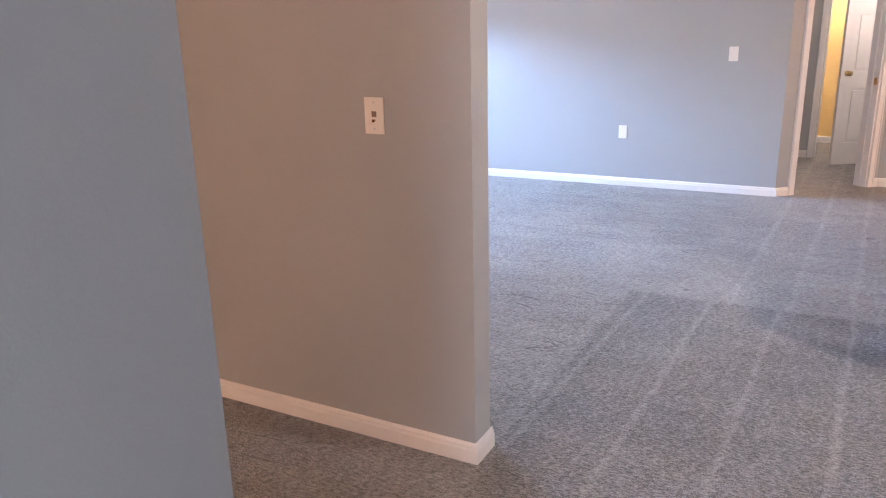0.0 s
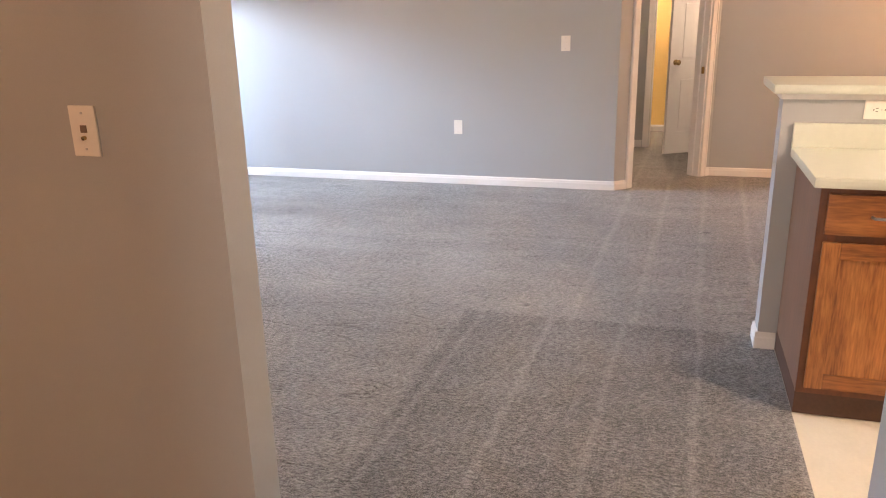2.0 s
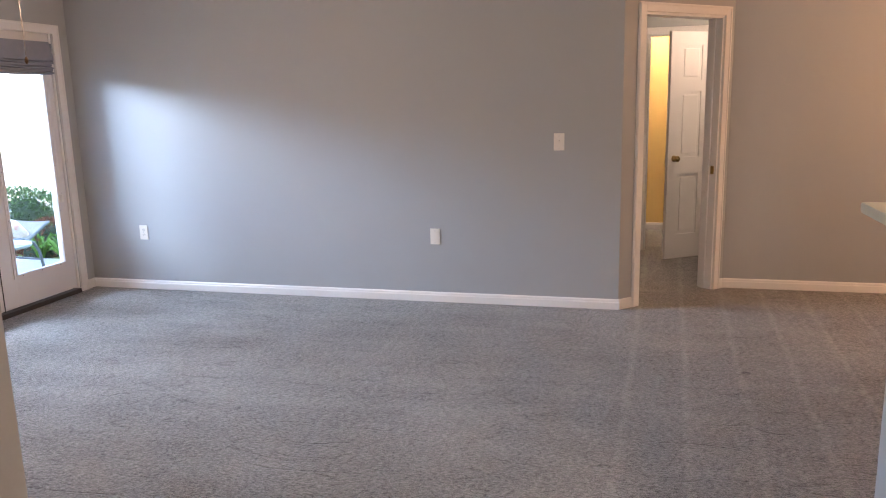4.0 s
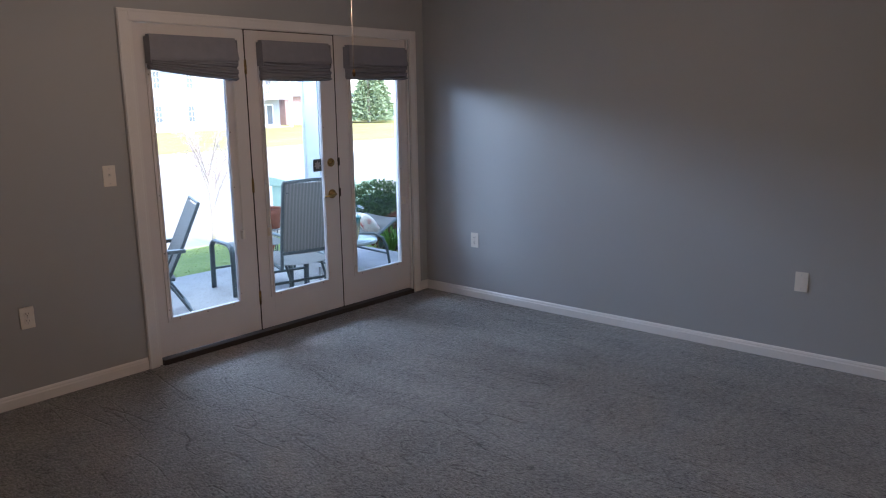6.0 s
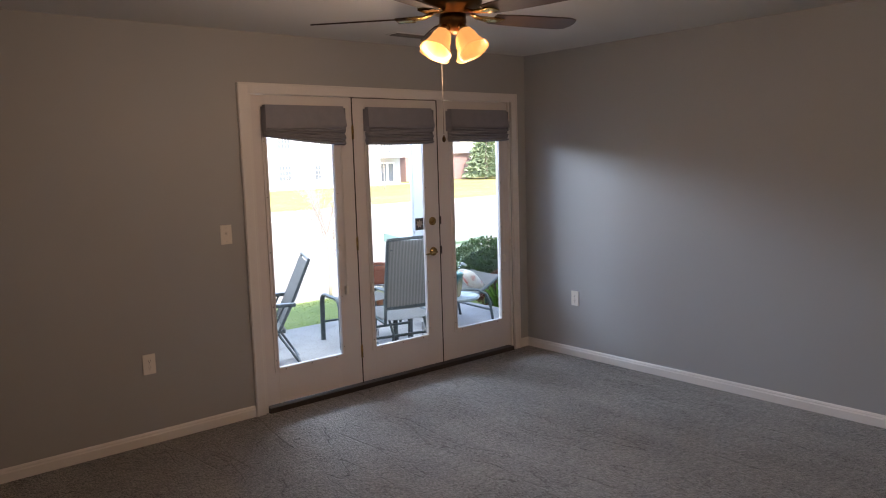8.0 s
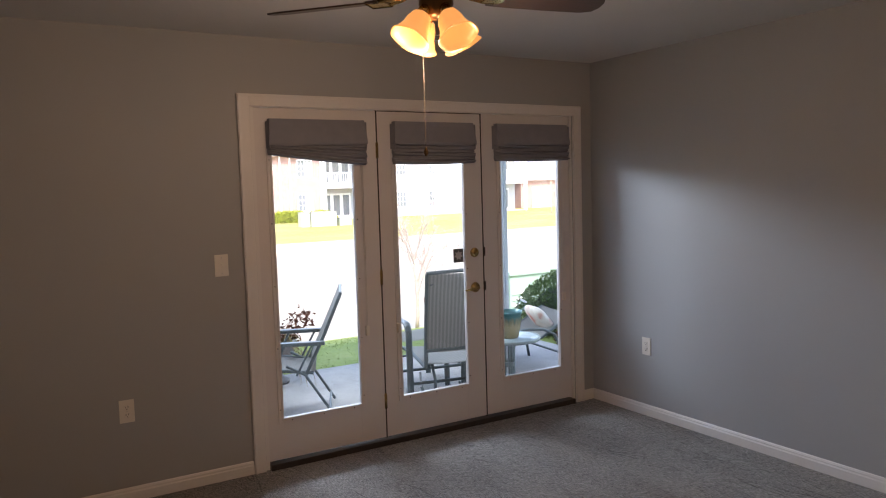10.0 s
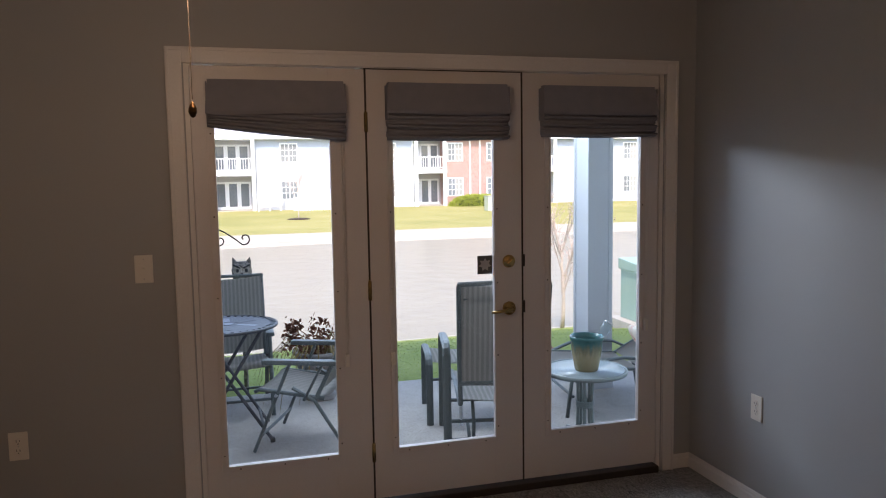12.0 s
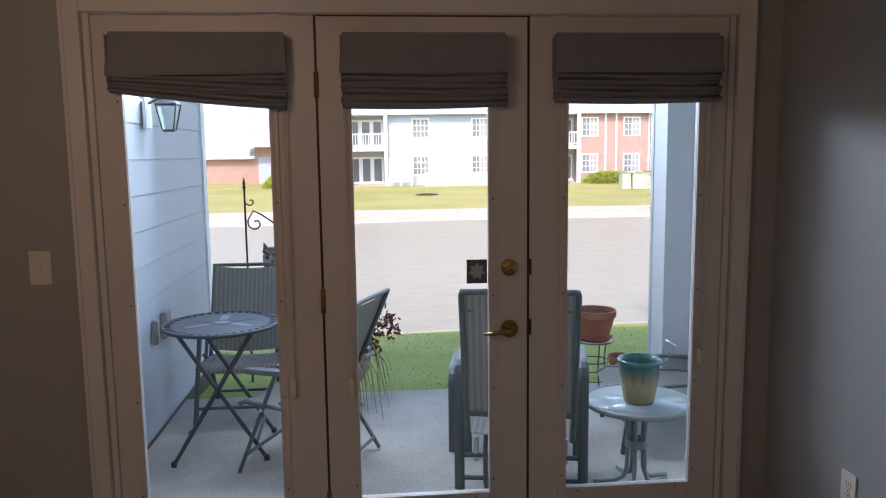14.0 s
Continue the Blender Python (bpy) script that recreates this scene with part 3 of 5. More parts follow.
def roman_shade(x0, x1, sag_l, sag_r, cord_x, cord_z, label):
    """A raised roman shade on a door leaf: a flat valance over stacked folds; the bottom hangs at sag_l, sag_r."""
    ob = thing("roman_shade", label, "window shade", group="roman shades on the patio doors")
    top, mid = 2.004, 1.868
    bm = bmesh.new()
    n = 14
    rows = []
    for z, y, tuck in ((top, -0.004, 0.012), (top, -0.045, 0.012), (top - 0.03, -0.052, 0.008), (mid + 0.01, -0.066, 0.0), (mid - 0.004, -0.064, 0.0), (mid + 0.006, -0.040, 0.004)):
        row = []
        for k in range(n + 1):
            f = k / n
            x = x0 + tuck + (x1 - x0 - 2 * tuck) * f
            dip = 0.010 * (sag_l * (1 - f) + sag_r * f - min(sag_l, sag_r)) / 0.03 if y < -0.05 else 0
            row.append(bm.verts.new((x, y + 0.002 * math.sin(7 * f + x0 * 9), z - dip * 0.5)))
        rows.append(row)
    for a, b in zip(rows, rows[1:]):
        for k in range(n):
            bm.faces.new((a[k], a[k + 1], b[k + 1], b[k]))
    for k in (0, n):
        bm.faces.new([r[k] for r in rows])
    part("valance", bm, CLOTH, ob, smooth=False)
    folds = 8
    cuts = [0, 0.10, 0.235, 0.35, 0.485, 0.60, 0.735, 0.86, 1.0]
    for j in range(folds):
        bm = bmesh.new()
        rows = []
        steps = 6
        for i in range(steps + 1):
            u = i / steps
            row = []
            for k in range(n + 1):
                f = k / n
                bottom = sag_l * (1 - f) + sag_r * f - 0.006 * math.sin(math.pi * f)
                ripple = 0.004 * math.sin(3.3 * f + 1.9 * j + 7 * x0)
                zt = mid + 0.005 + (bottom - mid) * cuts[j] + (ripple if j else 0)
                zb = mid + (bottom - mid) * cuts[j + 1] - 0.004 + (ripple if j < folds - 1 else 0)
                x = x0 + 0.006 + (x1 - x0 - 0.012) * f + 0.003 * math.sin(j * 2.1 + x0)
                y = -0.030 - (0.022 + 0.010 * (j % 3 == 1)) * math.sin(math.pi * min(1, u * 1.1)) ** 0.6 - 0.004 * math.sin(5 * f + j * 1.7) - 0.001 * j
                row.append(bm.verts.new((x, y, zt + (zb - zt) * u)))
            rows.append(row)
        for a, b in zip(rows, rows[1:]):
            for k in range(n):
                bm.faces.new((a[k], a[k + 1], b[k + 1], b[k]))
        for k in (0, n):
            bm.faces.new([r[k] for r in rows] + [bm.verts.new((rows[0][k].co.x, -0.012, rows[-1][k].co.z)), bm.verts.new((rows[0][k].co.x, -0.012, rows[0][k].co.z))])
        part("fold", bm, CLOTH, ob, smooth=True)
    for x, w in ((x0, 1), (x1, -1)):
        bm = bmesh.new()
        a, b = min(x + w * 0.004, x + w * 0.009), max(x + w * 0.004, x + w * 0.009)
        box(bm, a, b, -0.062, 0.006, mid - 0.03, top - 0.012, 0.002)
        part("side_return", bm, CLOTH, ob)
    part("headrail", boxed(x0 + 0.02, x1 - 0.02, -0.040, 0.010, top - 0.035, top - 0.006), TRIM, ob)
    part("cord", tubed([(cord_x, -0.012, 1.80), (cord_x + 0.002, -0.010, 1.3), (cord_x, -0.012, cord_z)], 0.0022, 6), BEAD, ob, "thin white pull chain")
    part("cord_loop", tubed([(cord_x + 0.012, -0.012, 1.80), (cord_x + 0.010, -0.010, 1.3), (cord_x + 0.006, -0.012, cord_z)], 0.0022, 6), BEAD, ob)
    part("cord_cleat", boxed(cord_x - 0.007, cord_x + 0.012, -0.024, 0.006, cord_z - 0.035, cord_z + 0.025, 0.004), PLASTIC, ob, "white cord holder on the door")
    return ob


roman_shade(-2.414, -1.812, 1.806, 1.745, -1.838, 0.74, "grey cloth roman shade, raised and sagging to one side")
roman_shade(-1.632, -1.037, 1.748, 1.752, -1.622, 0.73, "grey cloth roman shade, raised in even folds")
roman_shade(-0.872, -0.252, 1.762, 1.764, -0.285, 0.80, "grey cloth roman shade, raised, folds slightly crumpled")

badge = thing("window_badge", "small dark square sticker with a pale star on the glass", "sticker")
part("backing", boxed(-1.185, -1.108, 0.0180, 0.0200, 1.100, 1.190), material("dark_sticker", (0.12, 0.13, 0.135), 0.5), badge)
bm = bmesh.new()
ring = []
for k in range(14):
    r = 0.034 if k % 2 == 0 else 0.020
    a = math.pi / 2 + k * math.pi / 7
    ring.append(bm.verts.new((-1.1465 + r * math.cos(a), 0.0172, 1.146 + r * math.sin(a))))
bm.faces.new(ring)
part("star", bm, material("pale_sticker", (0.55, 0.56, 0.56), 0.5), badge, "pale seven-pointed star")

# ---- ceiling fan ----
BRONZE = material("dark_bronze_metal", (0.13, 0.075, 0.035), 0.28, metal=1.0, vary=0.15)
BLADE = material("dark_walnut_blade", (0.045, 0.026, 0.018), 0.4, vary=0.25, scale=4, fine=40, stretch=(0.3, 3, 3), bump=0.05)
SHADEGLASS = bpy.data.materials.new("lit_frosted_glass")
SHADEGLASS.use_nodes = True
sn, sl = SHADEGLASS.node_tree.nodes, SHADEGLASS.node_tree.links
sb = sn["Principled BSDF"]
sb.inputs["Base Color"].default_value = (0.45, 0.22, 0.07, 1)
sb.inputs["Roughness"].default_value = 0.4
sb.inputs["Emission Color"].default_value = (1.0, 0.42, 0.12, 1)
sb.inputs["Emission Strength"].default_value = 0.15
FAN = (-2.365, -1.82)
fan = thing("ceiling_fan", "dark five-blade ceiling fan with lit frosted glass shades", "ceiling fan", pose(*FAN, 0))
part("canopy", lathed([(0.0, H), (0.085, H), (0.085, H - 0.02), (0.06, H - 0.045), (0.06, 2.40)], 28), BRONZE, fan, smooth=True)
part("motor", lathed([(0.05, 2.41), (0.115, 2.40), (0.135, 2.375), (0.135, 2.325), (0.125, 2.30), (0.09, 2.29), (0.085, 2.275), (0.0, 2.272)], 32), BRONZE, fan, "dark bronze motor housing", True)
part("light_fitter", lathed([(0.06, 2.275), (0.062, 2.235), (0.05, 2.215), (0.045, 2.20), (0.02, 2.185), (0, 2.18)], 24), BRONZE, fan, smooth=True)
for k in range(5):
    m = pose(0, 0, 0, 0, 0, -13 + 72 * k)
    bm = bmesh.new()
    tube(bm, [m @ Vector(p) for p in ((0.08, 0, 2.285), (0.13, 0.012, 2.268), (0.19, 0.03, 2.262), (0.23, 0.028, 2.262))], 0.007, 8)
    tube(bm, [m @ Vector(p) for p in ((0.08, 0, 2.285), (0.13, -0.012, 2.268), (0.19, -0.03, 2.262), (0.23, -0.028, 2.262))], 0.007, 8)
    box(bm, 0.18, 0.255, -0.038, 0.038, 2.257, 2.263, 0.003, m)
    arm = part("blade_iron", bm, BRASS, fan, "brass blade bracket", True)
    bm = bmesh.new()
    t = m @ pose(0, 0, 2.266, -11)
    up, low = [], []
    outline = [(0.205, -0.050), (0.30, -0.060), (0.45, -0.067), (0.60, -0.070), (0.645, -0.055), (0.66, -0.02), (0.66, 0.02), (0.645, 0.055), (0.60, 0.070), (0.45, 0.067), (0.30, 0.060), (0.205, 0.050)]
    for x, y in outline:
        up.append(bm.verts.new(t @ Vector((x, y, 0.003)))), low.append(bm.verts.new(t @ Vector((x, y, -0.003))))
    bm.faces.new(up), bm.faces.new(low[::-1])
    for i in range(len(outline)):
        j = (i + 1) % len(outline)
        bm.faces.new((up[i], low[i], low[j], up[j]))
    part("blade", bm, BLADE, fan, "dark walnut fan blade")
for k in range(4):
    m = pose(0, 0, 2.205, 0, 0, 7 + 90 * k) @ pose(0.055, 0, 0, 0, 0, 0) @ pose(0, 0, 0, 0, -33, 0)
    part("lamp_socket", lathed([(0.018, 0.03), (0.022, 0.01), (0.026, -0.012), (0.022, -0.02)], 16, m), BRASS, fan, smooth=True)
    shade = part("glass_shade", lathed([(0.022, -0.008), (0.034, -0.018), (0.045, -0.045), (0.05, -0.075), (0.062, -0.105), (0.073, -0.120), (0.070, -0.121), (0.058, -0.104), (0.046, -0.075), (0.040, -0.045), (0.030, -0.02)], 28, m, 0.03, 6), SHADEGLASS, fan, "lit frosted glass bell shade", True)
bm = bmesh.new()
tube(bm, [(-0.02, 0.045, 2.20), (-0.03, 0.05, 2.10), (-0.03, 0.05, 1.745)], 0.0011, 6)
chain = part("pull_chain", bm, material("dull_chain", (0.06, 0.045, 0.03), 0.6, vary=0.2, scale=200), fan, "thin brass pull chain")
part("chain_pendant", lathed([(0.0, 0.020), (0.003, 0.016), (0.008, 0.006), (0.009, -0.003), (0.005, -0.012), (0, -0.015)], 8, pose(-0.03, 0.05, 1.722)), BRONZE, chain, "dark faceted pendant")
VENTGREY = material("grey_vent_metal", (0.16, 0.15, 0.14), 0.5)
vent = thing("ceiling_vent", "small dark slatted air vent in the ceiling", "vent", pose(-1.51, -0.40, H))
part("vent_frame", boxed(-0.15, 0.15, -0.06, 0.06, -0.006, -0.001, 0.002), CEIL, vent)
for k in range(7):
    part("slat", boxed(-0.13, 0.13, -0.044 + k * 0.013, -0.037 + k * 0.013, -0.012, -0.006), VENTGREY, vent)

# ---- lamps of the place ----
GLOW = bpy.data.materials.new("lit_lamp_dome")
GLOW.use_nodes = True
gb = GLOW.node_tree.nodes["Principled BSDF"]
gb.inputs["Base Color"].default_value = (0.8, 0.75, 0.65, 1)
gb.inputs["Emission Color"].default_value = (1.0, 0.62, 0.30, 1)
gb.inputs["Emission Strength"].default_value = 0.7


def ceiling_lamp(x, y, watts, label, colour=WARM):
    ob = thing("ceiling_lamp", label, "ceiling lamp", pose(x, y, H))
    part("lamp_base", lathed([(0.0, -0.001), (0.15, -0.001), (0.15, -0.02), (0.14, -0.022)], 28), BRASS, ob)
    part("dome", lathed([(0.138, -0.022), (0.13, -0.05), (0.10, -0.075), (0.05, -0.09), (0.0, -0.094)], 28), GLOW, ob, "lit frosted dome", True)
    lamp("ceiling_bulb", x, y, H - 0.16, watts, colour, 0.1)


for k in range(2):
    lamp("fan_bulb", FAN[0] + (0.09 if k else -0.09), FAN[1], 2.02, 1.6, WARM, 0.05)
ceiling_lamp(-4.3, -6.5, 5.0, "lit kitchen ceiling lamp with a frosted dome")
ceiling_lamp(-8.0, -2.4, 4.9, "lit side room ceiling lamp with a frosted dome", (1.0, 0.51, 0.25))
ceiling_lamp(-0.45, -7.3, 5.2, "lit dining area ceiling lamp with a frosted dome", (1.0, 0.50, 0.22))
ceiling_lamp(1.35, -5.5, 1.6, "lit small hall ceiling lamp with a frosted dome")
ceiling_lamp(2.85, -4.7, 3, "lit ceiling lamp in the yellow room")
# ---- outdoors: ground, pond, patio ----
def blend_material(name, stops, scale, rough=0.9, bump=0.3, dist=0.02, fine=60):
    """A ground cover: noise at two scales through a ramp of colours."""
    m = material(name, stops[1], rough, vary=0.2, scale=scale, fine=fine, bump=bump, dist=dist, spec=0.2)
    ramp = next(n for n in m.node_tree.nodes if n.type == 'VALTORGB').color_ramp
    ramp.elements[0].color, ramp.elements[1].color = (*stops[0], 1), (*stops[-1], 1)
    for i, c in enumerate(stops[1:-1]):
        e = ramp.elements.new(0.32 + 0.36 * (i + 1) / (len(stops) - 1))
        e.color = (*c, 1)
    return m


LAWN = blend_material("spring_lawn", [(0.16, 0.21, 0.045), (0.24, 0.29, 0.07), (0.35, 0.35, 0.125)], 1.2, fine=40)
FARLAWN = blend_material("dry_far_lawn", [(0.22, 0.215, 0.06), (0.32, 0.29, 0.10), (0.40, 0.34, 0.15)], 0.25, fine=6)
GRAVEL = blend_material("pale_bank_gravel", [(0.34, 0.29, 0.23), (0.44, 0.385, 0.31), (0.52, 0.46, 0.39)], 3, fine=25)
CONCRETE = blend_material("patio_concrete", [(0.31, 0.285, 0.25), (0.43, 0.395, 0.35), (0.50, 0.46, 0.42)], 2.5, rough=0.85, bump=0.15, dist=0.004, fine=90)
WATER = material("pond_water", (0.295, 0.252, 0.178), 0.3, vary=0.08, scale=0.12, fine=1.6, bump=0.3, dist=0.06, spec=0.07)

PZ = -0.05          # top of the patio slab
NEAR, FAR = 9.0, 29.0


def ground_z(x, y):
    wob = 0.5 * math.sin(x * 0.11) + 0.25 * math.sin(x * 0.37 + 1)
    prof = ((-40, -0.35), (2.5, -0.13), (4.0, -0.24), (7.5, -0.92), (NEAR + wob, -1.26), (NEAR + wob + 0.5, -1.7), (FAR + wob - 1, -1.9), (FAR + wob, -1.27), (FAR + wob + 3.5, -1.06), (44, -0.95), (54, -0.83), (400, -0.6))
    if y <= prof[0][0]:
        return prof[0][1]
    for (a, za), (b, zb) in zip(prof, prof[1:]):
        if y <= b:
            return za + (zb - za) * (y - a) / (b - a)
    return prof[-1][1]


def sheet(name, xs, ys, mats, pick, label):
    bm = bmesh.new()
    grid = [[bm.verts.new((x, y, ground_z(x, y))) for x in xs] for y in ys]
    for j in range(len(ys) - 1):
        for i in range(len(xs) - 1):
            f = bm.faces.new((grid[j][i], grid[j][i + 1], grid[j + 1][i + 1], grid[j + 1][i]))
            f.material_index = pick((ys[j] + ys[j + 1]) / 2)
            f.smooth = True
    return tagged(mesh_object(name, bm, mats), label, "ground", "", "structure")


xs = [-400, -200, -100, -60, -40, -30] + [-24 + 2 * i for i in range(40)] + [60, 80, 120, 200, 400]
ys = [-300, -60, 0.16, 2.5, 3.2, 4, 5.5, 6.5, 7.5, 8.1, 8.5, 8.8, 9.1, 9.4, 9.8, 10.5, 12, 20, 26, 27.4, 28, 28.5, 29, 29.5, 30.2, 31, 32, 33, 34, 38, 41, 44, 49, 54, 70, 120, 400]
sheet("ground", xs, ys, [LAWN, GRAVEL, FARLAWN], lambda y: 0 if y < 8.65 else (1 if y < 33 else 2), "green lawn sloping to a pond with a gravel edge")
structure("water", boxed(-200, 200, NEAR - 3, FAR + 3, -1.8, -1.30), WATER, "still grey-brown pond water", category="pond")
structure("patio_slab", boxed(-2.93, 1.15, 0.15, 2.34, -0.45, PZ, 0.012), CONCRETE, "weathered concrete patio slab", category="patio")
# the lawn blades past the slab
BLADEGRASS = material("grass_blades", (0.34, 0.41, 0.11), 0.8, vary=0.15, scale=3, fine=30, bump=0)
rng = random.Random(3)
verts, faces = [], []
for k in range(16000):
    y = 2.345 + 5.6 * rng.random() ** 1.6
    x = -4.2 + 9.5 * rng.random()
    z = ground_z(x, y) - 0.003
    a, h, w = rng.random() * 6.283, 0.008 + 0.013 * rng.random(), 0.004 + 0.003 * rng.random() + 0.0012 * (y - 2.5)
    c, s, lx, ly = math.cos(a) * w, math.sin(a) * w, 0.06 * (rng.random() - 0.5), 0.06 * (rng.random() - 0.5)
    i = len(verts)
    verts += [(x - c, y - s, z), (x + c, y + s, z), (x + lx, y + ly, z + h)]
    faces.append((i, i + 1, i + 2))
me = bpy.data.meshes.new("lawn_blades")
me.from_pydata(verts, [], faces)
me.materials.append(BLADEGRASS)
tagged(new("lawn_blades", me), "short green grass blades beside the patio", "grass", "", "stuff")

SIDING = material("pale_blue_siding", (0.37, 0.41, 0.47), 0.55, vary=0.04, scale=3, fine=60, stretch=(1, 0.2, 2), bump=0.05, dist=0.002)
SIDETRIM = material("white_exterior_trim", (0.74, 0.76, 0.78), 0.5, vary=0.03)


def lap_wall(name, x, y0, y1, z0, z1, label):
    """A wall of lap siding whose boards face +x."""
    ob = tagged(new(name), label, "siding wall", "", "structure")
    part("sheathing", boxed(x - 0.12, x - 0.02, y0, y1, z0 - 0.2, z1), OUTSIDE, ob)
    h = 0.198
    rows = int((z1 - z0) / h) + 1
    bm = bmesh.new()
    prof = ((-0.02, 0), (0.001, 0.0), (0.002, 0.003), (-0.006, h + 0.01), (-0.02, h + 0.01))
    for yy in (y0, y1 - 0.09):
        for d, z in prof:
            bm.verts.new((x + d, yy, z))
    bm.verts.ensure_lookup_table()
    v = list(bm.verts)
    for i in range(4):
        bm.faces.new((v[i], v[i + 1], v[6 + i], v[5 + i]))
    bm.faces.new(v[:5]), bm.faces.new(v[5:][::-1])
    first = part("board", bm, SIDING, ob)
    first.location.z = z0
    for k in range(1, rows):
        b = first.copy()
        scene.collection.objects.link(b)
        b.parent = ob
        b.location.z = z0 + k * h
    part("corner_board", boxed(x - 0.125, x + 0.012, y1 - 0.09, y1 + 0.012, z0 - 0.1, z1, 0.003), SIDETRIM, ob)
    # the shaded gap above the slab, given as a dark strip
    part("gap_strip", boxed(x - 0.12, x - 0.004, y0, y1 + 0.004, z0 - 0.35, z0 - 0.004), DARK, ob, "dark strip for the shaded gap under the siding")
    return ob


lap_wall("wall_siding", -2.815, 0.16, 3.22, -0.015, 2.62, "pale blue lap siding wall beside the patio")
structure("wall_outer", boxed(0.12, 1.6, 0.0, 0.15, -0.4, 2.62), SIDING, "pale outer wall of the house", category="wall")
# the storey above, unseen: balcony floor and roof added and cut to shade the patio
bm = bmesh.new()
box(bm, -11.2, 1.5, -8.8, 0.16, 2.58, 5.5)
box(bm, -2.95, 1.3, 0.16, 2.75, 2.62, 2.85)
box(bm, -11.6, 1.6, -9.2, 2.0, 5.5, 5.65)
structure("house_upper_storey", bm, SIDING, "unseen upper storey and balcony, sized for the shade they cast", category="house")
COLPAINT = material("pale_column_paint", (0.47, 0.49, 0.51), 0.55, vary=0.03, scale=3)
col = thing("porch_column", "square white porch column at the patio edge", "column", pose(0.318, 1.755, PZ))
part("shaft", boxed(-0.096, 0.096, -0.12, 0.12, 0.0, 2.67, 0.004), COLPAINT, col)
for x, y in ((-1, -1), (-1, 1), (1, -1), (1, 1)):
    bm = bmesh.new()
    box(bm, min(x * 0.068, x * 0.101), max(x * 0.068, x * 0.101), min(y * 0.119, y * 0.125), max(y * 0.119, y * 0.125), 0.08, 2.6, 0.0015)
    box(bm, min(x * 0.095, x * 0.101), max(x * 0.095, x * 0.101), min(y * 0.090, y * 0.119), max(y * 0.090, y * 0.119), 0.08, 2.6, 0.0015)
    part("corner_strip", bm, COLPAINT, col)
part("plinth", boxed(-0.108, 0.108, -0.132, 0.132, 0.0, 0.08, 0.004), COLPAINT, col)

# ---- patio furniture ----
FRAMEPAINT = material("grey_green_powder_coat", (0.088, 0.104, 0.103), 0.45, vary=0.08, scale=20, bump=0.05)
DARKMETAL = material("dark_grey_metal", (0.05, 0.053, 0.062), 0.5, metal=0.0, vary=0.15, scale=20)


def sling_material():
    m = material("striped_sling_mesh", (0.42, 0.42, 0.40), 0.8, vary=0.06, scale=8, fine=300, bump=0.2, dist=0.001, spec=0.2)
    n, l = m.node_tree.nodes, m.node_tree.links
    co = n.new("ShaderNodeTexCoord")
    w = n.new("ShaderNodeTexWave")
    w.wave_type, w.bands_direction = 'BANDS', 'X'
    w.inputs["Scale"].default_value, w.inputs["Distortion"].default_value = 11.0, 0.6
    l.new(co.outputs["Object"], w.inputs[0])
    ramp = n.new("ShaderNodeValToRGB")
    ramp.color_ramp.elements[0].position, ramp.color_ramp.elements[1].position = 0.35, 0.75
    ramp.color_ramp.elements[0].color, ramp.color_ramp.elements[1].color = (0.25, 0.24, 0.22, 1), (0.33, 0.315, 0.29, 1)
    l.new(w.outputs[0], ramp.inputs[0])
    l.new(ramp.outputs[0], n["Principled BSDF"].inputs["Base Color"])
    thin, mix = n.new("ShaderNodeBsdfTranslucent"), n.new("ShaderNodeMixShader")
    l.new(ramp.outputs[0], thin.inputs[0])
    mix.inputs[0].default_value = 0.4
    l.new(n["Principled BSDF"].outputs[0], mix.inputs[1]), l.new(thin.outputs[0], mix.inputs[2])
    l.new(mix.outputs[0], n["Material Output"].inputs[0])
    return m


SLING = sling_material()


def sling(bm, path, half, thick=0.006, sag=0.015):
    """A strip of cloth of width 2 * half across local x, along path of (y, z), sagging in the middle."""
    n = 8
    for side in (0, thick):
        rows = []
        for y, z in path:
            rows.append([bm.verts.new((-half + 2 * half * k / n, y, z - sag * (1 - (2 * k / n - 1) ** 2) - side)) for k in range(n + 1)])
        for a, b in zip(rows, rows[1:]):
            for k in range(n):
                bm.faces.new((a[k], a[k + 1], b[k + 1], b[k]))


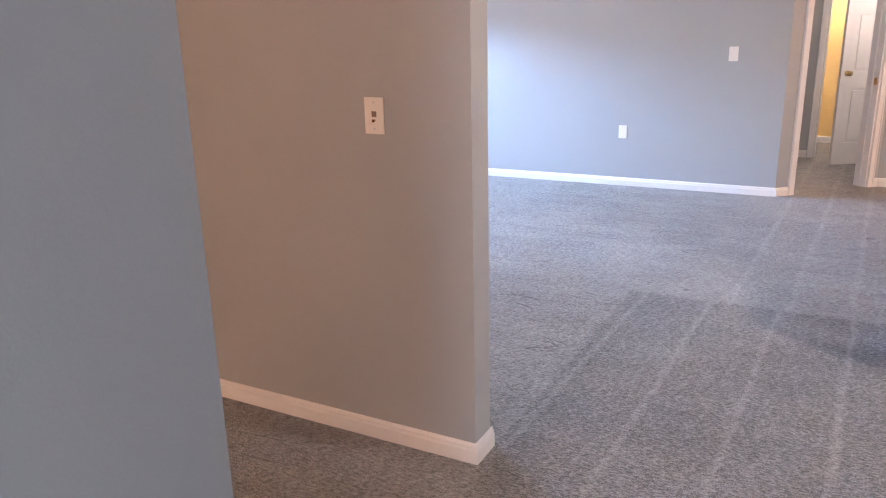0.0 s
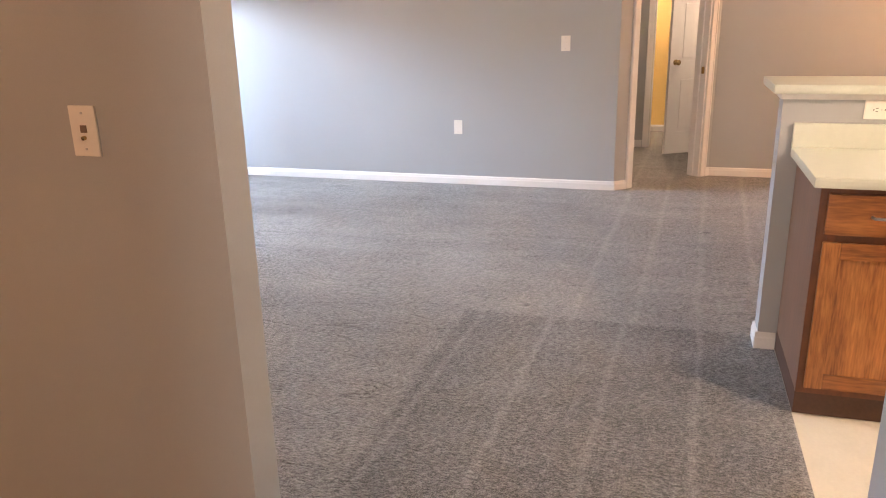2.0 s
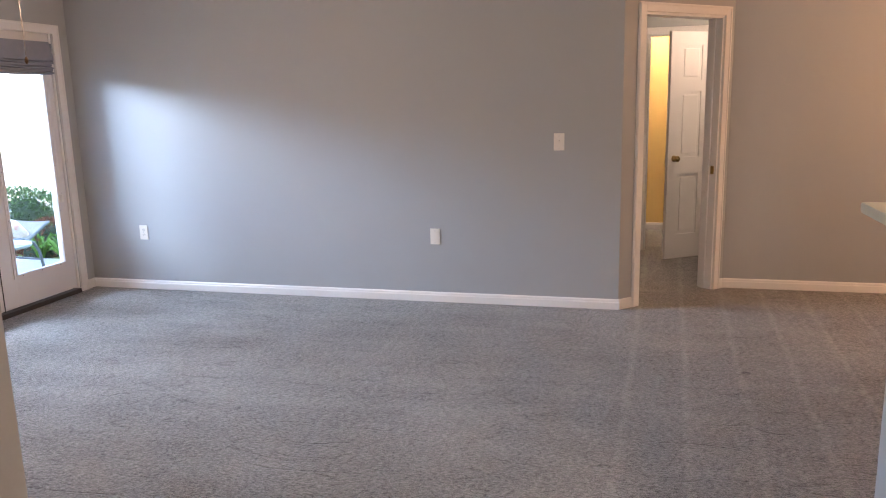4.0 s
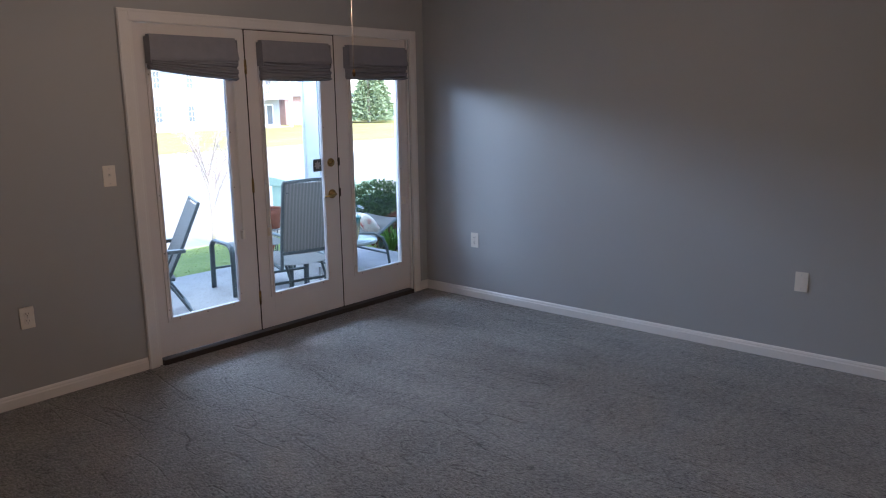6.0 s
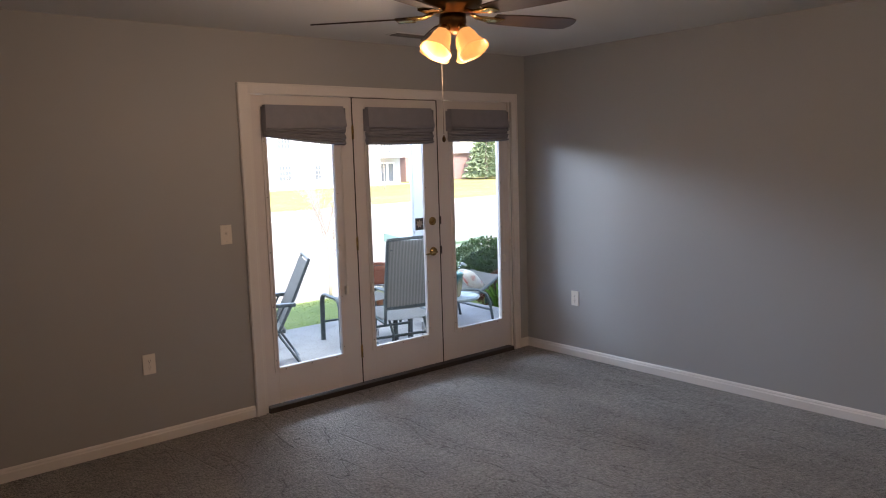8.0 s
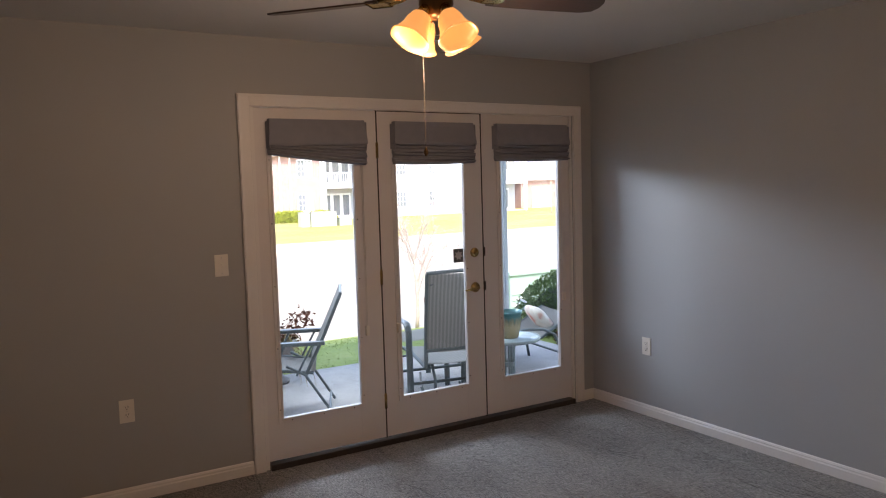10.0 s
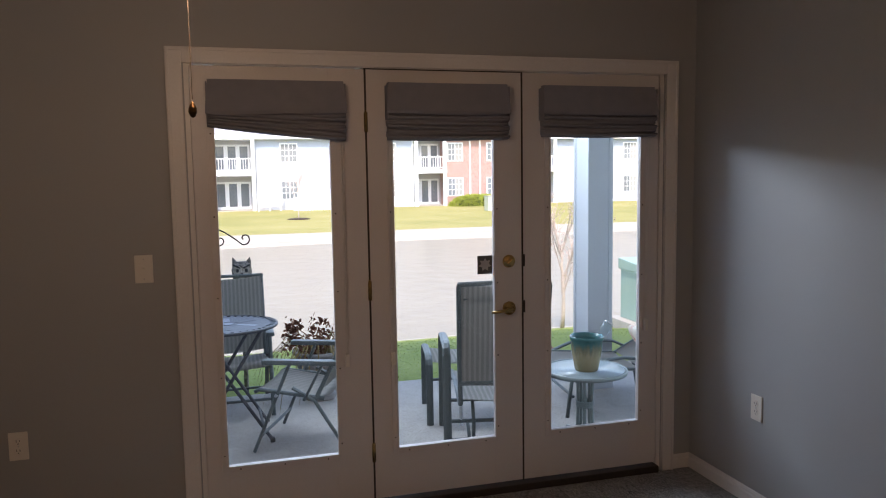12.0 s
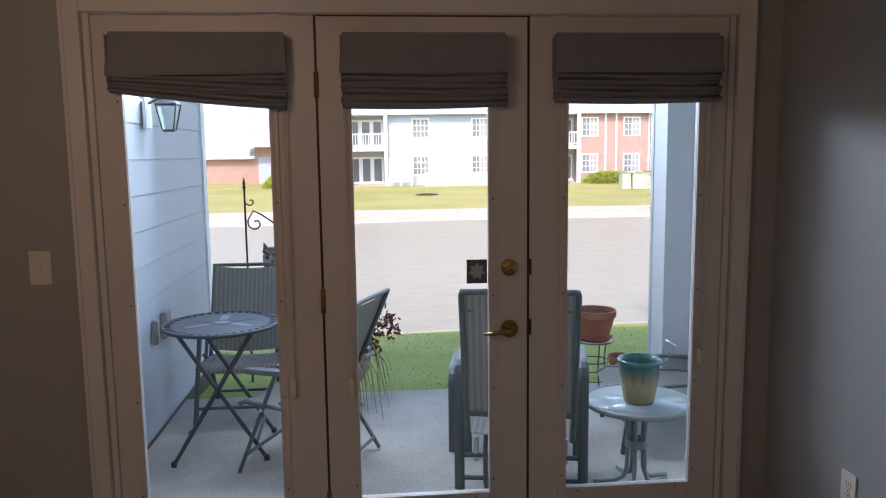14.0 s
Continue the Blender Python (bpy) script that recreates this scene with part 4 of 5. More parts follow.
def folding_chair(m, label):
    """A folding sling armchair: local x across, local +y is the front, feet at z = 0."""
    ob = thing("folding_chair", label, "patio chair", m, "folding sling chairs")
    for s in (-1, 1):
        x = s * 0.262
        part("front_leg", tubed([(x, 0.27, 0.012), (x, 0.04, 0.545)], 0.015, 8, 0.7), FRAMEPAINT, ob)
        part("rear_leg", tubed([(x * 0.93, -0.30, 0.012), (x * 0.93, -0.10, 0.33), (x * 0.93, 0.03, 0.40)], 0.015, 8, 0.7), FRAMEPAINT, ob)
        part("arm_strut", tubed([(x * 0.97, -0.16, 0.55), (x * 0.97, -0.04, 0.33)], 0.012, 8, 0.7), FRAMEPAINT, ob)
        part("armrest", boxed(x - 0.028, x + 0.028, -0.25, 0.20, 0.545, 0.575, 0.012), FRAMEPAINT, ob, "flat grey armrest")
        part("back_post", tubed([(x * 0.9, -0.10, 0.32), (x * 0.9, -0.24, 0.60), (x * 0.9, -0.37, 0.90), (x * 0.9, -0.375, 0.915)], 0.013, 8), FRAMEPAINT, ob)
        part("seat_rail", tubed([(x * 0.9, -0.16, 0.34), (x * 0.9, 0.10, 0.37), (x * 0.9, 0.24, 0.385), (x * 0.9, 0.265, 0.37)], 0.012, 8), FRAMEPAINT, ob)
        part("bolt", lathed([(0.009, -0.02), (0.009, 0.02)], 10, pose(x, 0.12, 0.36, 0, 90)), STEEL, ob)
    part("stretcher", tubed([(-0.262, 0.22, 0.115), (0.262, 0.22, 0.115)], 0.010, 8), FRAMEPAINT, ob)
    part("rear_stretcher", tubed([(-0.244, -0.27, 0.07), (0.244, -0.27, 0.07)], 0.010, 8), FRAMEPAINT, ob)
    part("top_rail", tubed([(-0.236, -0.372, 0.908), (0.236, -0.372, 0.908)], 0.012, 8), FRAMEPAINT, ob)
    bm = bmesh.new()
    sling(bm, [(-0.17, 0.355), (-0.05, 0.352), (0.10, 0.375), (0.22, 0.393), (0.262, 0.383), (0.268, 0.362)], 0.236)
    part("seat", bm, SLING, ob, smooth=True)
    bm = bmesh.new()
    sling(bm, [(-0.135, 0.40), (-0.20, 0.55), (-0.285, 0.74), (-0.36, 0.905)], 0.236, sag=0.02)
    part("backrest", bm, SLING, ob, "grey striped sling back", True)
    return ob


folding_chair(pose(-1.897, 1.195, PZ, 0, 0, 67), "grey folding patio chair with striped sling beside the bistro table")
folding_chair(pose(-2.36, 2.0, PZ, 0, 0, 180), "grey folding patio chair with striped sling behind the bistro table")

# bistro table
bistro = thing("bistro_table", "round dark metal folding bistro table with pierced rim", "table", pose(-2.38, 1.43, PZ, 0, 0, 92))
TZ, TR = 0.72, 0.315
part("tabletop", lathed([(TR - 0.05, TZ - 0.004), (TR - 0.05, TZ)], 48), DARKMETAL, bistro)
part("rim", lathed([(TR - 0.006, TZ - 0.016), (TR, TZ - 0.012), (TR, TZ + 0.002), (TR - 0.012, TZ + 0.004), (TR - 0.016, TZ), (TR - 0.006, TZ - 0.016)], 48), DARKMETAL, bistro, smooth=True)
for k in range(40):
    a = 360 / 40 * k
    part("rim_slat", boxed(TR - 0.053, TR - 0.012, -0.011, 0.011, TZ - 0.004, TZ + 0.001, m=pose(0, 0, 0, 0, 0, a)), DARKMETAL, bistro)
PALEMETAL = material("pale_metal_inlay", (0.16, 0.17, 0.19), 0.4, metal=0.4, vary=0.2)
for k in range(6):
    part("inlay_petal", boxed(0.07, 0.20, -0.022, 0.022, TZ + 0.0005, TZ + 0.0015, m=pose(0, 0, 0, 0, 0, 60 * k)), DARKMETAL if k % 2 else PALEMETAL, bistro)
part("inlay_center", lathed([(0.0, TZ + 0.001), (0.04, TZ + 0.001), (0.04, TZ + 0.003), (0.0, TZ + 0.004)], 20), PALEMETAL, bistro)
for s in (-1, 1):
    for d in (-1, 1):
        x = s * (0.225 if d > 0 else 0.205)
        part("leg", tubed([(x, d * 0.24, 0.012), (x, -d * 0.19, TZ - 0.015)], 0.011, 8), DARKMETAL, bistro)
        part("foot_cap", lathed([(0.016, 0), (0.016, 0.02), (0.011, 0.03)], 10, pose(x, d * 0.24, 0)), SLOT, bistro)
for d, x in ((1, 0.225), (-1, 0.205)):
    part("crossbar", tubed([(-x, d * 0.19, 0.10), (x, d * 0.19, 0.10)], 0.009, 8), DARKMETAL, bistro)
    part("top_bar", tubed([(-x, -d * 0.185, TZ - 0.018), (x, -d * 0.185, TZ - 0.018)], 0.009, 8), DARKMETAL, bistro)

# recliner seen from behind, with its footstool
def u_frame(x, y0, y1, h, w=0.022, r=0.09):
    """A flat bar bent into an arm and two legs."""
    pts = [(x, y0, 0.0), (x, y0 + 0.01, h - r)]
    pts += [(x, y0 + 0.01 + r * (1 - math.cos(a)), h - r + r * math.sin(a)) for a in (0.4, 0.8, 1.2, 1.57)]
    pts += [(x, y1 - 0.01 - r * (1 - math.cos(a)), h - r + r * math.sin(a)) for a in (1.57, 1.2, 0.8, 0.4)]
    pts += [(x, y1 - 0.01, h - r), (x, y1, 0.0)]
    return tubed(pts, w, 8, 0.55)


recl = thing("recliner_chair", "grey high-back sling recliner with bent metal arms", "patio chair", pose(-0.805, 0.893, PZ, 0, 0, -12))
for s in (-1, 1):
    part("arm_frame", u_frame(s * 0.297, -0.20, 0.25, 0.63, 0.026), FRAMEPAINT, recl, "bent flat-bar arm and legs")
    part("back_post", tubed([(s * 0.235, -0.40, 0.34), (s * 0.243, -0.445, 0.60), (s * 0.250, -0.535, 1.03), (s * 0.242, -0.545, 1.05)], 0.014, 8), FRAMEPAINT, recl)
    part("seat_rail", tubed([(s * 0.237, -0.40, 0.34), (s * 0.237, -0.05, 0.38), (s * 0.237, 0.22, 0.37)], 0.014, 8), FRAMEPAINT, recl)
    part("rocker_tube", tubed([(s * 0.16, -0.30, 0.36), (s * 0.16, -0.38, 0.24), (s * 0.16, -0.37, 0.12), (s * 0.16, -0.30, 0.05), (s * 0.16, -0.15, 0.03), (s * 0.16, -0.02, 0.10)], 0.011, 8), FRAMEPAINT, recl)
    part("spring", lathed([(0.013, 0), (0.010, 0.02), (0.013, 0.04), (0.010, 0.06), (0.013, 0.08), (0.010, 0.10), (0.012, 0.12)], 10, pose(s * 0.215, -0.18, 0.14)), STEEL, recl)
for y, z in ((-0.185, 0.17), (0.24, 0.17), (-0.20, 0.06)):
    part("crossbar", tubed([(-0.275, y, z), (0.275, y, z)], 0.012, 8), FRAMEPAINT, recl)
part("back_bar", tubed([(-0.243, -0.427, 0.468), (0.243, -0.427, 0.468)], 0.014, 8), FRAMEPAINT, recl)
part("top_rail", tubed([(-0.245, -0.545, 1.045), (0, -0.548, 1.052), (0.245, -0.545, 1.045)], 0.014, 8), FRAMEPAINT, recl)
bm = bmesh.new()
sling(bm, [(-0.429, 0.465), (-0.458, 0.64), (-0.495, 0.85), (-0.54, 1.045)], 0.243, sag=0.012)
part("backrest", bm, SLING, recl, "grey striped sling back", True)
part("head_band", boxed(-0.225, 0.225, -0.006, 0.006, -0.012, 0.012, 0.004, m=pose(0, -0.515, 0.955, 16)), FRAMEPAINT, recl, "dark band across the sling")
bm = bmesh.new()
sling(bm, [(-0.41, 0.375), (-0.14, 0.37), (0.16, 0.39), (0.21, 0.37)], 0.236)
part("seat", bm, SLING, recl, smooth=True)

stool = thing("footstool", "low grey sling footstool with bent metal legs", "footstool", pose(-0.815, 1.41, PZ, 0, 0, -10))
for s in (-1, 1):
    part("leg_frame", u_frame(s * 0.27, -0.235, 0.235, 0.45, 0.024), FRAMEPAINT, stool)
bm = bmesh.new()
sling(bm, [(-0.20, 0.42), (0.0, 0.43), (0.20, 0.42)], 0.26, sag=0.02)
part("seat", bm, SLING, stool, smooth=True)
part("crossbar", tubed([(-0.26, 0.22, 0.18), (0.26, 0.22, 0.18)], 0.010, 8), FRAMEPAINT, stool)

# side table with a glass top
FROST = bpy.data.materials.new("pale_tempered_glass")
FROST.use_nodes = True
fb = FROST.node_tree.nodes["Principled BSDF"]
fb.inputs["Base Color"].default_value = (0.42, 0.50, 0.50, 1)
fb.inputs["Roughness"].default_value = 0.28
fb.inputs["Transmission Weight"].default_value = 0.35
LIGHTFRAME = material("pale_grey_green_metal", (0.22, 0.26, 0.25), 0.4, vary=0.06)
side = thing("side_table", "round glass-topped side table with bent metal legs", "side table", pose(-0.272, 0.695, PZ))
SZ, SR = 0.436, 0.254
part("glass_top", lathed([(0, SZ - 0.006), (SR - 0.012, SZ - 0.006), (SR - 0.012, SZ), (0, SZ + 0.0005)], 48), FROST, side, "pale rippled glass top", True)
part("rim", lathed([(SR - 0.012, SZ - 0.022), (SR, SZ - 0.02), (SR + 0.003, SZ - 0.008), (SR, SZ + 0.003), (SR - 0.012, SZ + 0.003), (SR - 0.012, SZ - 0.022)], 48), LIGHTFRAME, side, smooth=True)
for k in range(5):
    m = pose(0, 0, 0, 0, 0, 25 + 72 * k)
    part("leg", tubed([m @ Vector(p) for p in ((0.19, 0, SZ - 0.02), (0.10, 0, SZ - 0.026), (0.055, 0, SZ - 0.05), (0.046, 0, SZ - 0.09), (0.042, 0, 0.22), (0.046, 0, 0.09), (0.062, 0, 0.045), (0.10, 0, 0.026), (0.16, 0, 0.018), (0.205, 0, 0.012))], 0.011, 8), LIGHTFRAME, side, smooth=True)
part("collar", lathed([(0.052, 0.20), (0.056, 0.205), (0.056, 0.235), (0.052, 0.24), (0.052, 0.20)], 16), LIGHTFRAME, side)


def glaze_material():
    """Teal glaze running down over cream."""
    m = material("teal_and_cream_glaze", (0.5, 0.42, 0.28), 0.18, vary=0.1, scale=12, fine=40, bump=0.05)
    n, l = m.node_tree.nodes, m.node_tree.links
    co, sep, ns = n.new("ShaderNodeTexCoord"), n.new("ShaderNodeSeparateXYZ"), n.new("ShaderNodeTexNoise")
    mp = n.new("ShaderNodeMapping")
    mp.inputs["Scale"].default_value = (26, 26, 3)
    ns.inputs["Scale"].default_value = 1.6
    l.new(co.outputs["Object"], sep.inputs[0]), l.new(co.outputs["Object"], mp.inputs[0]), l.new(mp.outputs[0], ns.inputs[0])
    k = n.new("ShaderNodeMath")
    k.operation = 'MULTIPLY_ADD'
    k.inputs[1].default_value = 0.14
    l.new(ns.outputs[0], k.inputs[0]), l.new(sep.outputs[2], k.inputs[2])
    r = n.new("ShaderNodeValToRGB")
    e = r.color_ramp.elements
    e[0].position, e[0].color = 0.02, (0.27, 0.21, 0.105, 1)
    e[1].position, e[1].color = 0.32, (0.028, 0.115, 0.115, 1)
    for p, c in ((0.17, (0.36, 0.30, 0.17, 1)), (0.225, (0.17, 0.16, 0.095, 1)), (0.265, (0.045, 0.155, 0.145, 1))):
        x = e.new(p)
        x.color = c
    l.new(k.outputs[0], r.inputs[0]), l.new(r.outputs[0], n["Principled BSDF"].inputs["Base Color"])
    return m


pot = thing("glazed_pot", "ceramic pot with teal glaze running over cream", "flower pot", pose(-0.274, 0.672, PZ + SZ + 0.001) @ Matrix.Diagonal((0.89, 0.89, 0.90, 1)))
part("body", lathed([(0.0, 0.0), (0.076, 0.0), (0.081, 0.01), (0.096, 0.09), (0.106, 0.16), (0.108, 0.205), (0.115, 0.212), (0.117, 0.228), (0.113, 0.236), (0.103, 0.234), (0.098, 0.20), (0.088, 0.12), (0.07, 0.02), (0, 0.02)], 36), glaze_material(), pot, smooth=True)
CLEAR = glass("clear_bottle_glass", (0.9, 0.95, 0.95), 0.05)
bottle = thing("watering_globe", "clear glass watering globe stuck in the pot", "plant waterer", pose(-0.202, 0.70, PZ + SZ + 0.135, 0, 34, 0) @ Matrix.Diagonal((1.25, 1.25, 1.15, 1)))
part("stem", lathed([(0.006, 0), (0.008, 0.06), (0.022, 0.075), (0.026, 0.11), (0.022, 0.14), (0.006, 0.15)], 16), CLEAR, bottle, smooth=True)
part("ring", tubed([(0.022 * math.cos(a), 0.022 * math.sin(a), 0.145) for a in (k * 0.5236 for k in range(12))], 0.003, 6, closed=True), STEEL, bottle)

# lounge chair behind the side table, with a cushion
lounge = thing("lounge_chair", "grey sling lounge chair with curved tube arms", "patio chair", pose(0.22, 1.33, PZ, 0, 0, 84) @ Matrix.Diagonal((1, 1, 0.88, 1)))
for s in (-1, 1):
    x = s * 0.29
    part("arm_frame", tubed([(x, 0.40, 0.0), (x, 0.37, 0.27), (x, 0.31, 0.37), (x, 0.18, 0.425), (x, 0.0, 0.44), (x, -0.16, 0.42), (x, -0.27, 0.36), (x, -0.32, 0.25), (x, -0.36, 0.0)], 0.018, 8, 0.7), FRAMEPAINT, lounge, smooth=True)
    part("side_rail", tubed([(x * 0.88, 0.44, 0.33), (x * 0.88, 0.38, 0.375), (x * 0.88, 0.05, 0.345), (x * 0.88, -0.16, 0.33), (x * 0.88, -0.30, 0.42), (x * 0.88, -0.44, 0.51), (x * 0.88, -0.50, 0.545)], 0.013, 8), FRAMEPAINT, lounge, smooth=True)
part("crossbar", tubed([(-0.29, 0.36, 0.16), (0.29, 0.36, 0.16)], 0.012, 8), FRAMEPAINT, lounge)
part("crossbar", tubed([(-0.29, -0.34, 0.16), (0.29, -0.34, 0.16)], 0.012, 8), FRAMEPAINT, lounge)
bm = bmesh.new()
sling(bm, [(0.44, 0.335), (0.38, 0.378), (0.05, 0.348), (-0.15, 0.335)], 0.255)
part("seat", bm, SLING, lounge, smooth=True)
bm = bmesh.new()
sling(bm, [(-0.17, 0.345), (-0.30, 0.425), (-0.44, 0.515), (-0.50, 0.55)], 0.255)
part("backrest", bm, SLING, lounge, smooth=True)
cushion = thing("cushion", "pink and cream printed cushion on the lounge chair", "cushion", pose(0.49, 1.26, PZ + 0.425, 0, 50, -8))
bm = bmesh.new()
bmesh.ops.create_uvsphere(bm, u_segments=24, v_segments=14, radius=1)
for v in bm.verts:
    x, y, z = v.co
    k = (abs(x) ** 4 + abs(y) ** 4) ** 0.25 if abs(x) + abs(y) > 1e-6 else 1
    f = ((x * x + y * y) ** 0.5) / k if k else 1
    v.co = (x * f * 0.15, y * f * 0.15, z * 0.055)
part("cover", bm, blend_material("pink_print_cloth", [(0.75, 0.70, 0.62), (0.70, 0.62, 0.52), (0.60, 0.16, 0.12)], 9, rough=0.9, bump=0.2, dist=0.002, fine=14), cushion, smooth=True)

# pots and plants
TERRA = blend_material("terracotta", [(0.26, 0.09, 0.055), (0.33, 0.12, 0.07), (0.40, 0.17, 0.11)], 10, rough=0.85, bump=0.1, dist=0.002)
SOIL = blend_material("dark_soil", [(0.03, 0.02, 0.015), (0.06, 0.04, 0.03), (0.09, 0.06, 0.045)], 20, bump=0.6, dist=0.01)


def clay_pot(x, y, z, r, h, label):
    ob = thing("clay_pot", label, "flower pot", pose(x, y, z))
    part("body", lathed([(0, 0), (r * 0.66, 0), (r * 0.93, h * 0.76), (r, h * 0.78), (r, h), (r * 0.90, h), (r * 0.85, h * 0.8)], 32), TERRA, ob, smooth=False)
    part("soil", lathed([(0, h * 0.88), (r * 0.88, h * 0.86)], 24), SOIL, ob)
    return ob


stand = thing("plant_stand", "black wire plant stand with ring shelves", "plant stand", pose(-0.055, 2.15, PZ))
for z, r in ((0.36, 0.125), (0.22, 0.10), (0.10, 0.115)):
    part("ring", tubed([(r * math.cos(a), r * math.sin(a), z) for a in (k * 0.2618 for k in range(24))], 0.004, 6, closed=True), DARKMETAL, stand)
for k in range(3):
    m = pose(0, 0, 0, 0, 0, 30 + 120 * k)
    part("leg", tubed([m @ Vector(p) for p in ((0.125, 0, 0.36), (0.10, 0, 0.22), (0.115, 0, 0.10), (0.14, 0, 0.004))], 0.005, 6), DARKMETAL, stand)
part("shelf", lathed([(0, 0.36), (0.12, 0.36), (0.12, 0.366), (0, 0.366)], 24), SIDETRIM, stand, "white round saucer shelf")
saucer = thing("clay_saucer", "terracotta saucer under the large pot", "saucer", pose(-0.055, 2.15, PZ + 0.367))
part("dish", lathed([(0, 0), (0.10, 0), (0.125, 0.022), (0.118, 0.022), (0.095, 0.006), (0, 0.006)], 28), TERRA, saucer)
clay_pot(-0.055, 2.15, PZ + 0.374, 0.145, 0.20, "large terracotta pot on a wire plant stand")
clay_pot(0.36, 2.82, ground_z(0.36, 2.82), 0.10, 0.16, "small terracotta pot standing in the grass")

BROWN = blend_material("dried_brown_leaf", [(0.07, 0.025, 0.015), (0.13, 0.05, 0.03), (0.20, 0.09, 0.05)], 14, bump=0.2, dist=0.003)
STRAW = blend_material("dry_straw_leaf", [(0.16, 0.11, 0.05), (0.26, 0.19, 0.09), (0.16, 0.17, 0.05)], 8, bump=0.1, dist=0.002)
STONE = blend_material("grey_cast_stone", [(0.22, 0.20, 0.19), (0.30, 0.28, 0.27), (0.36, 0.34, 0.33)], 12, bump=0.2, dist=0.004)


def leaf_cloud(name, n, place, size, mat, parent, seed, label="", smooth=False, bend=0.3, kind=""):
    """Many small leaves: place(rng) gives a point and a way to point."""
    rng = random.Random(seed)
    verts, faces = [], []
    for k in range(n):
        p, d = place(rng)
        d = Vector(d).normalized()
        s = size * (0.6 + 0.8 * rng.random())
        side = d.cross(Vector((rng.random() - 0.5, rng.random() - 0.5, rng.random() - 0.5))).normalized()
        up = side.cross(d)
        i = len(verts)
        p = Vector(p)
        verts += [p, p + d * s * 0.5 + side * s * 0.28 + up * s * bend * 0.3, p + d * s, p + d * s * 0.5 - side * s * 0.28 + up * s * bend * 0.3]
        faces += [(i, i + 1, i + 2), (i, i + 2, i + 3)]
    me = bpy.data.meshes.new(name)
    me.from_pydata([tuple(v) for v in verts], [], faces)
    me.materials.append(mat)
    ob = new(name, me)
    ob.parent = parent
    if label:
        tagged(ob, label)
    if kind:
        tagged(ob, kind=kind)
    return ob


def unit(rng):
    a, z = rng.random() * 6.283, 2 * rng.random() - 1
    r = (1 - z * z) ** 0.5
    return Vector((r * math.cos(a), r * math.sin(a), z))


urn = thing("stone_urn", "grey cast stone urn planter on a foot", "planter", pose(-1.74, 2.10, PZ))
part("foot", lathed([(0, 0), (0.115, 0), (0.12, 0.03), (0.07, 0.06), (0.05, 0.10), (0.06, 0.13)], 28), STONE, urn, smooth=True)
part("bowl", lathed([(0.06, 0.13), (0.12, 0.17), (0.165, 0.25), (0.175, 0.33), (0.195, 0.345), (0.195, 0.365), (0.17, 0.365), (0.16, 0.32), (0.0, 0.30)], 28), STONE, urn, smooth=True)
dried = thing("dried_plant", "dried brown flower stems and drooping straw leaves", "plant", pose(-1.74, 2.10, PZ + 0.31))
rng = random.Random(11)
heads = []
for k in range(15):
    a, lean = rng.random() * 6.283, 0.07 + 0.22 * rng.random()
    top = Vector((math.cos(a) * lean * 1.05, math.sin(a) * lean * 0.8, 0.10 + 0.16 * rng.random()))
    heads.append(top)
    part("stem", tubed([(0.02 * math.cos(a), 0.02 * math.sin(a), -0.01), top * 0.5 + Vector((0, 0, 0.05)), top], 0.003, 5), BROWN, dried)
for i, top in enumerate(heads):
    leaf_cloud("flower_head", 34, lambda r, c=top: (c + unit(r) * 0.045 * Vector((1, 1, 1.3)).length / 1.8 + Vector((0, 0, (r.random() - 0.7) * 0.12)), unit(r) + Vector((0, 0, -0.3))), 0.042, BROWN, dried, 20 + i)
for k in range(46):
    a, rr = rng.random() * 6.283, 0.26 + 0.24 * rng.random()
    c, s = math.cos(a), math.sin(a)
    up = 0.05 + 0.12 * rng.random()
    part("straw_leaf", tubed([(0.06 * c, 0.06 * s, 0.0), (rr * 0.5 * c, rr * 0.5 * s, up), (rr * 0.85 * c, rr * 0.85 * s, up * 0.3 - 0.05), (rr * c, rr * s, -0.14 - 0.20 * rng.random())], [0.005, 0.006, 0.005, 0.0015], 4, 0.3), STRAW, dried)

# shepherd's hook and owl decoy
hook = thing("shepherd_hook", "dark iron garden hook with scrolls and a finial", "garden hook", pose(-2.50, 3.08, ground_z(-2.5, 3.08) - 0.09))
RUST = material("rusty_dark_iron", (0.05, 0.035, 0.028), 0.6, metal=0.5, vary=0.3, scale=30)
part("pole", tubed([(0, 0, -0.05), (0, 0, 1.60)], 0.008, 8), RUST, hook)
part("finial", lathed([(0.008, 1.60), (0.016, 1.61), (0.008, 1.625), (0.012, 1.64), (0.0, 1.69)], 10), RUST, hook)


def spiral(cx, cz, r0, r1, a0, a1, n=24):
    return [(cx + (r0 + (r1 - r0) * k / n) * math.cos(a0 + (a1 - a0) * k / n), 0, cz + (r0 + (r1 - r0) * k / n) * math.sin(a0 + (a1 - a0) * k / n)) for k in range(n + 1)]


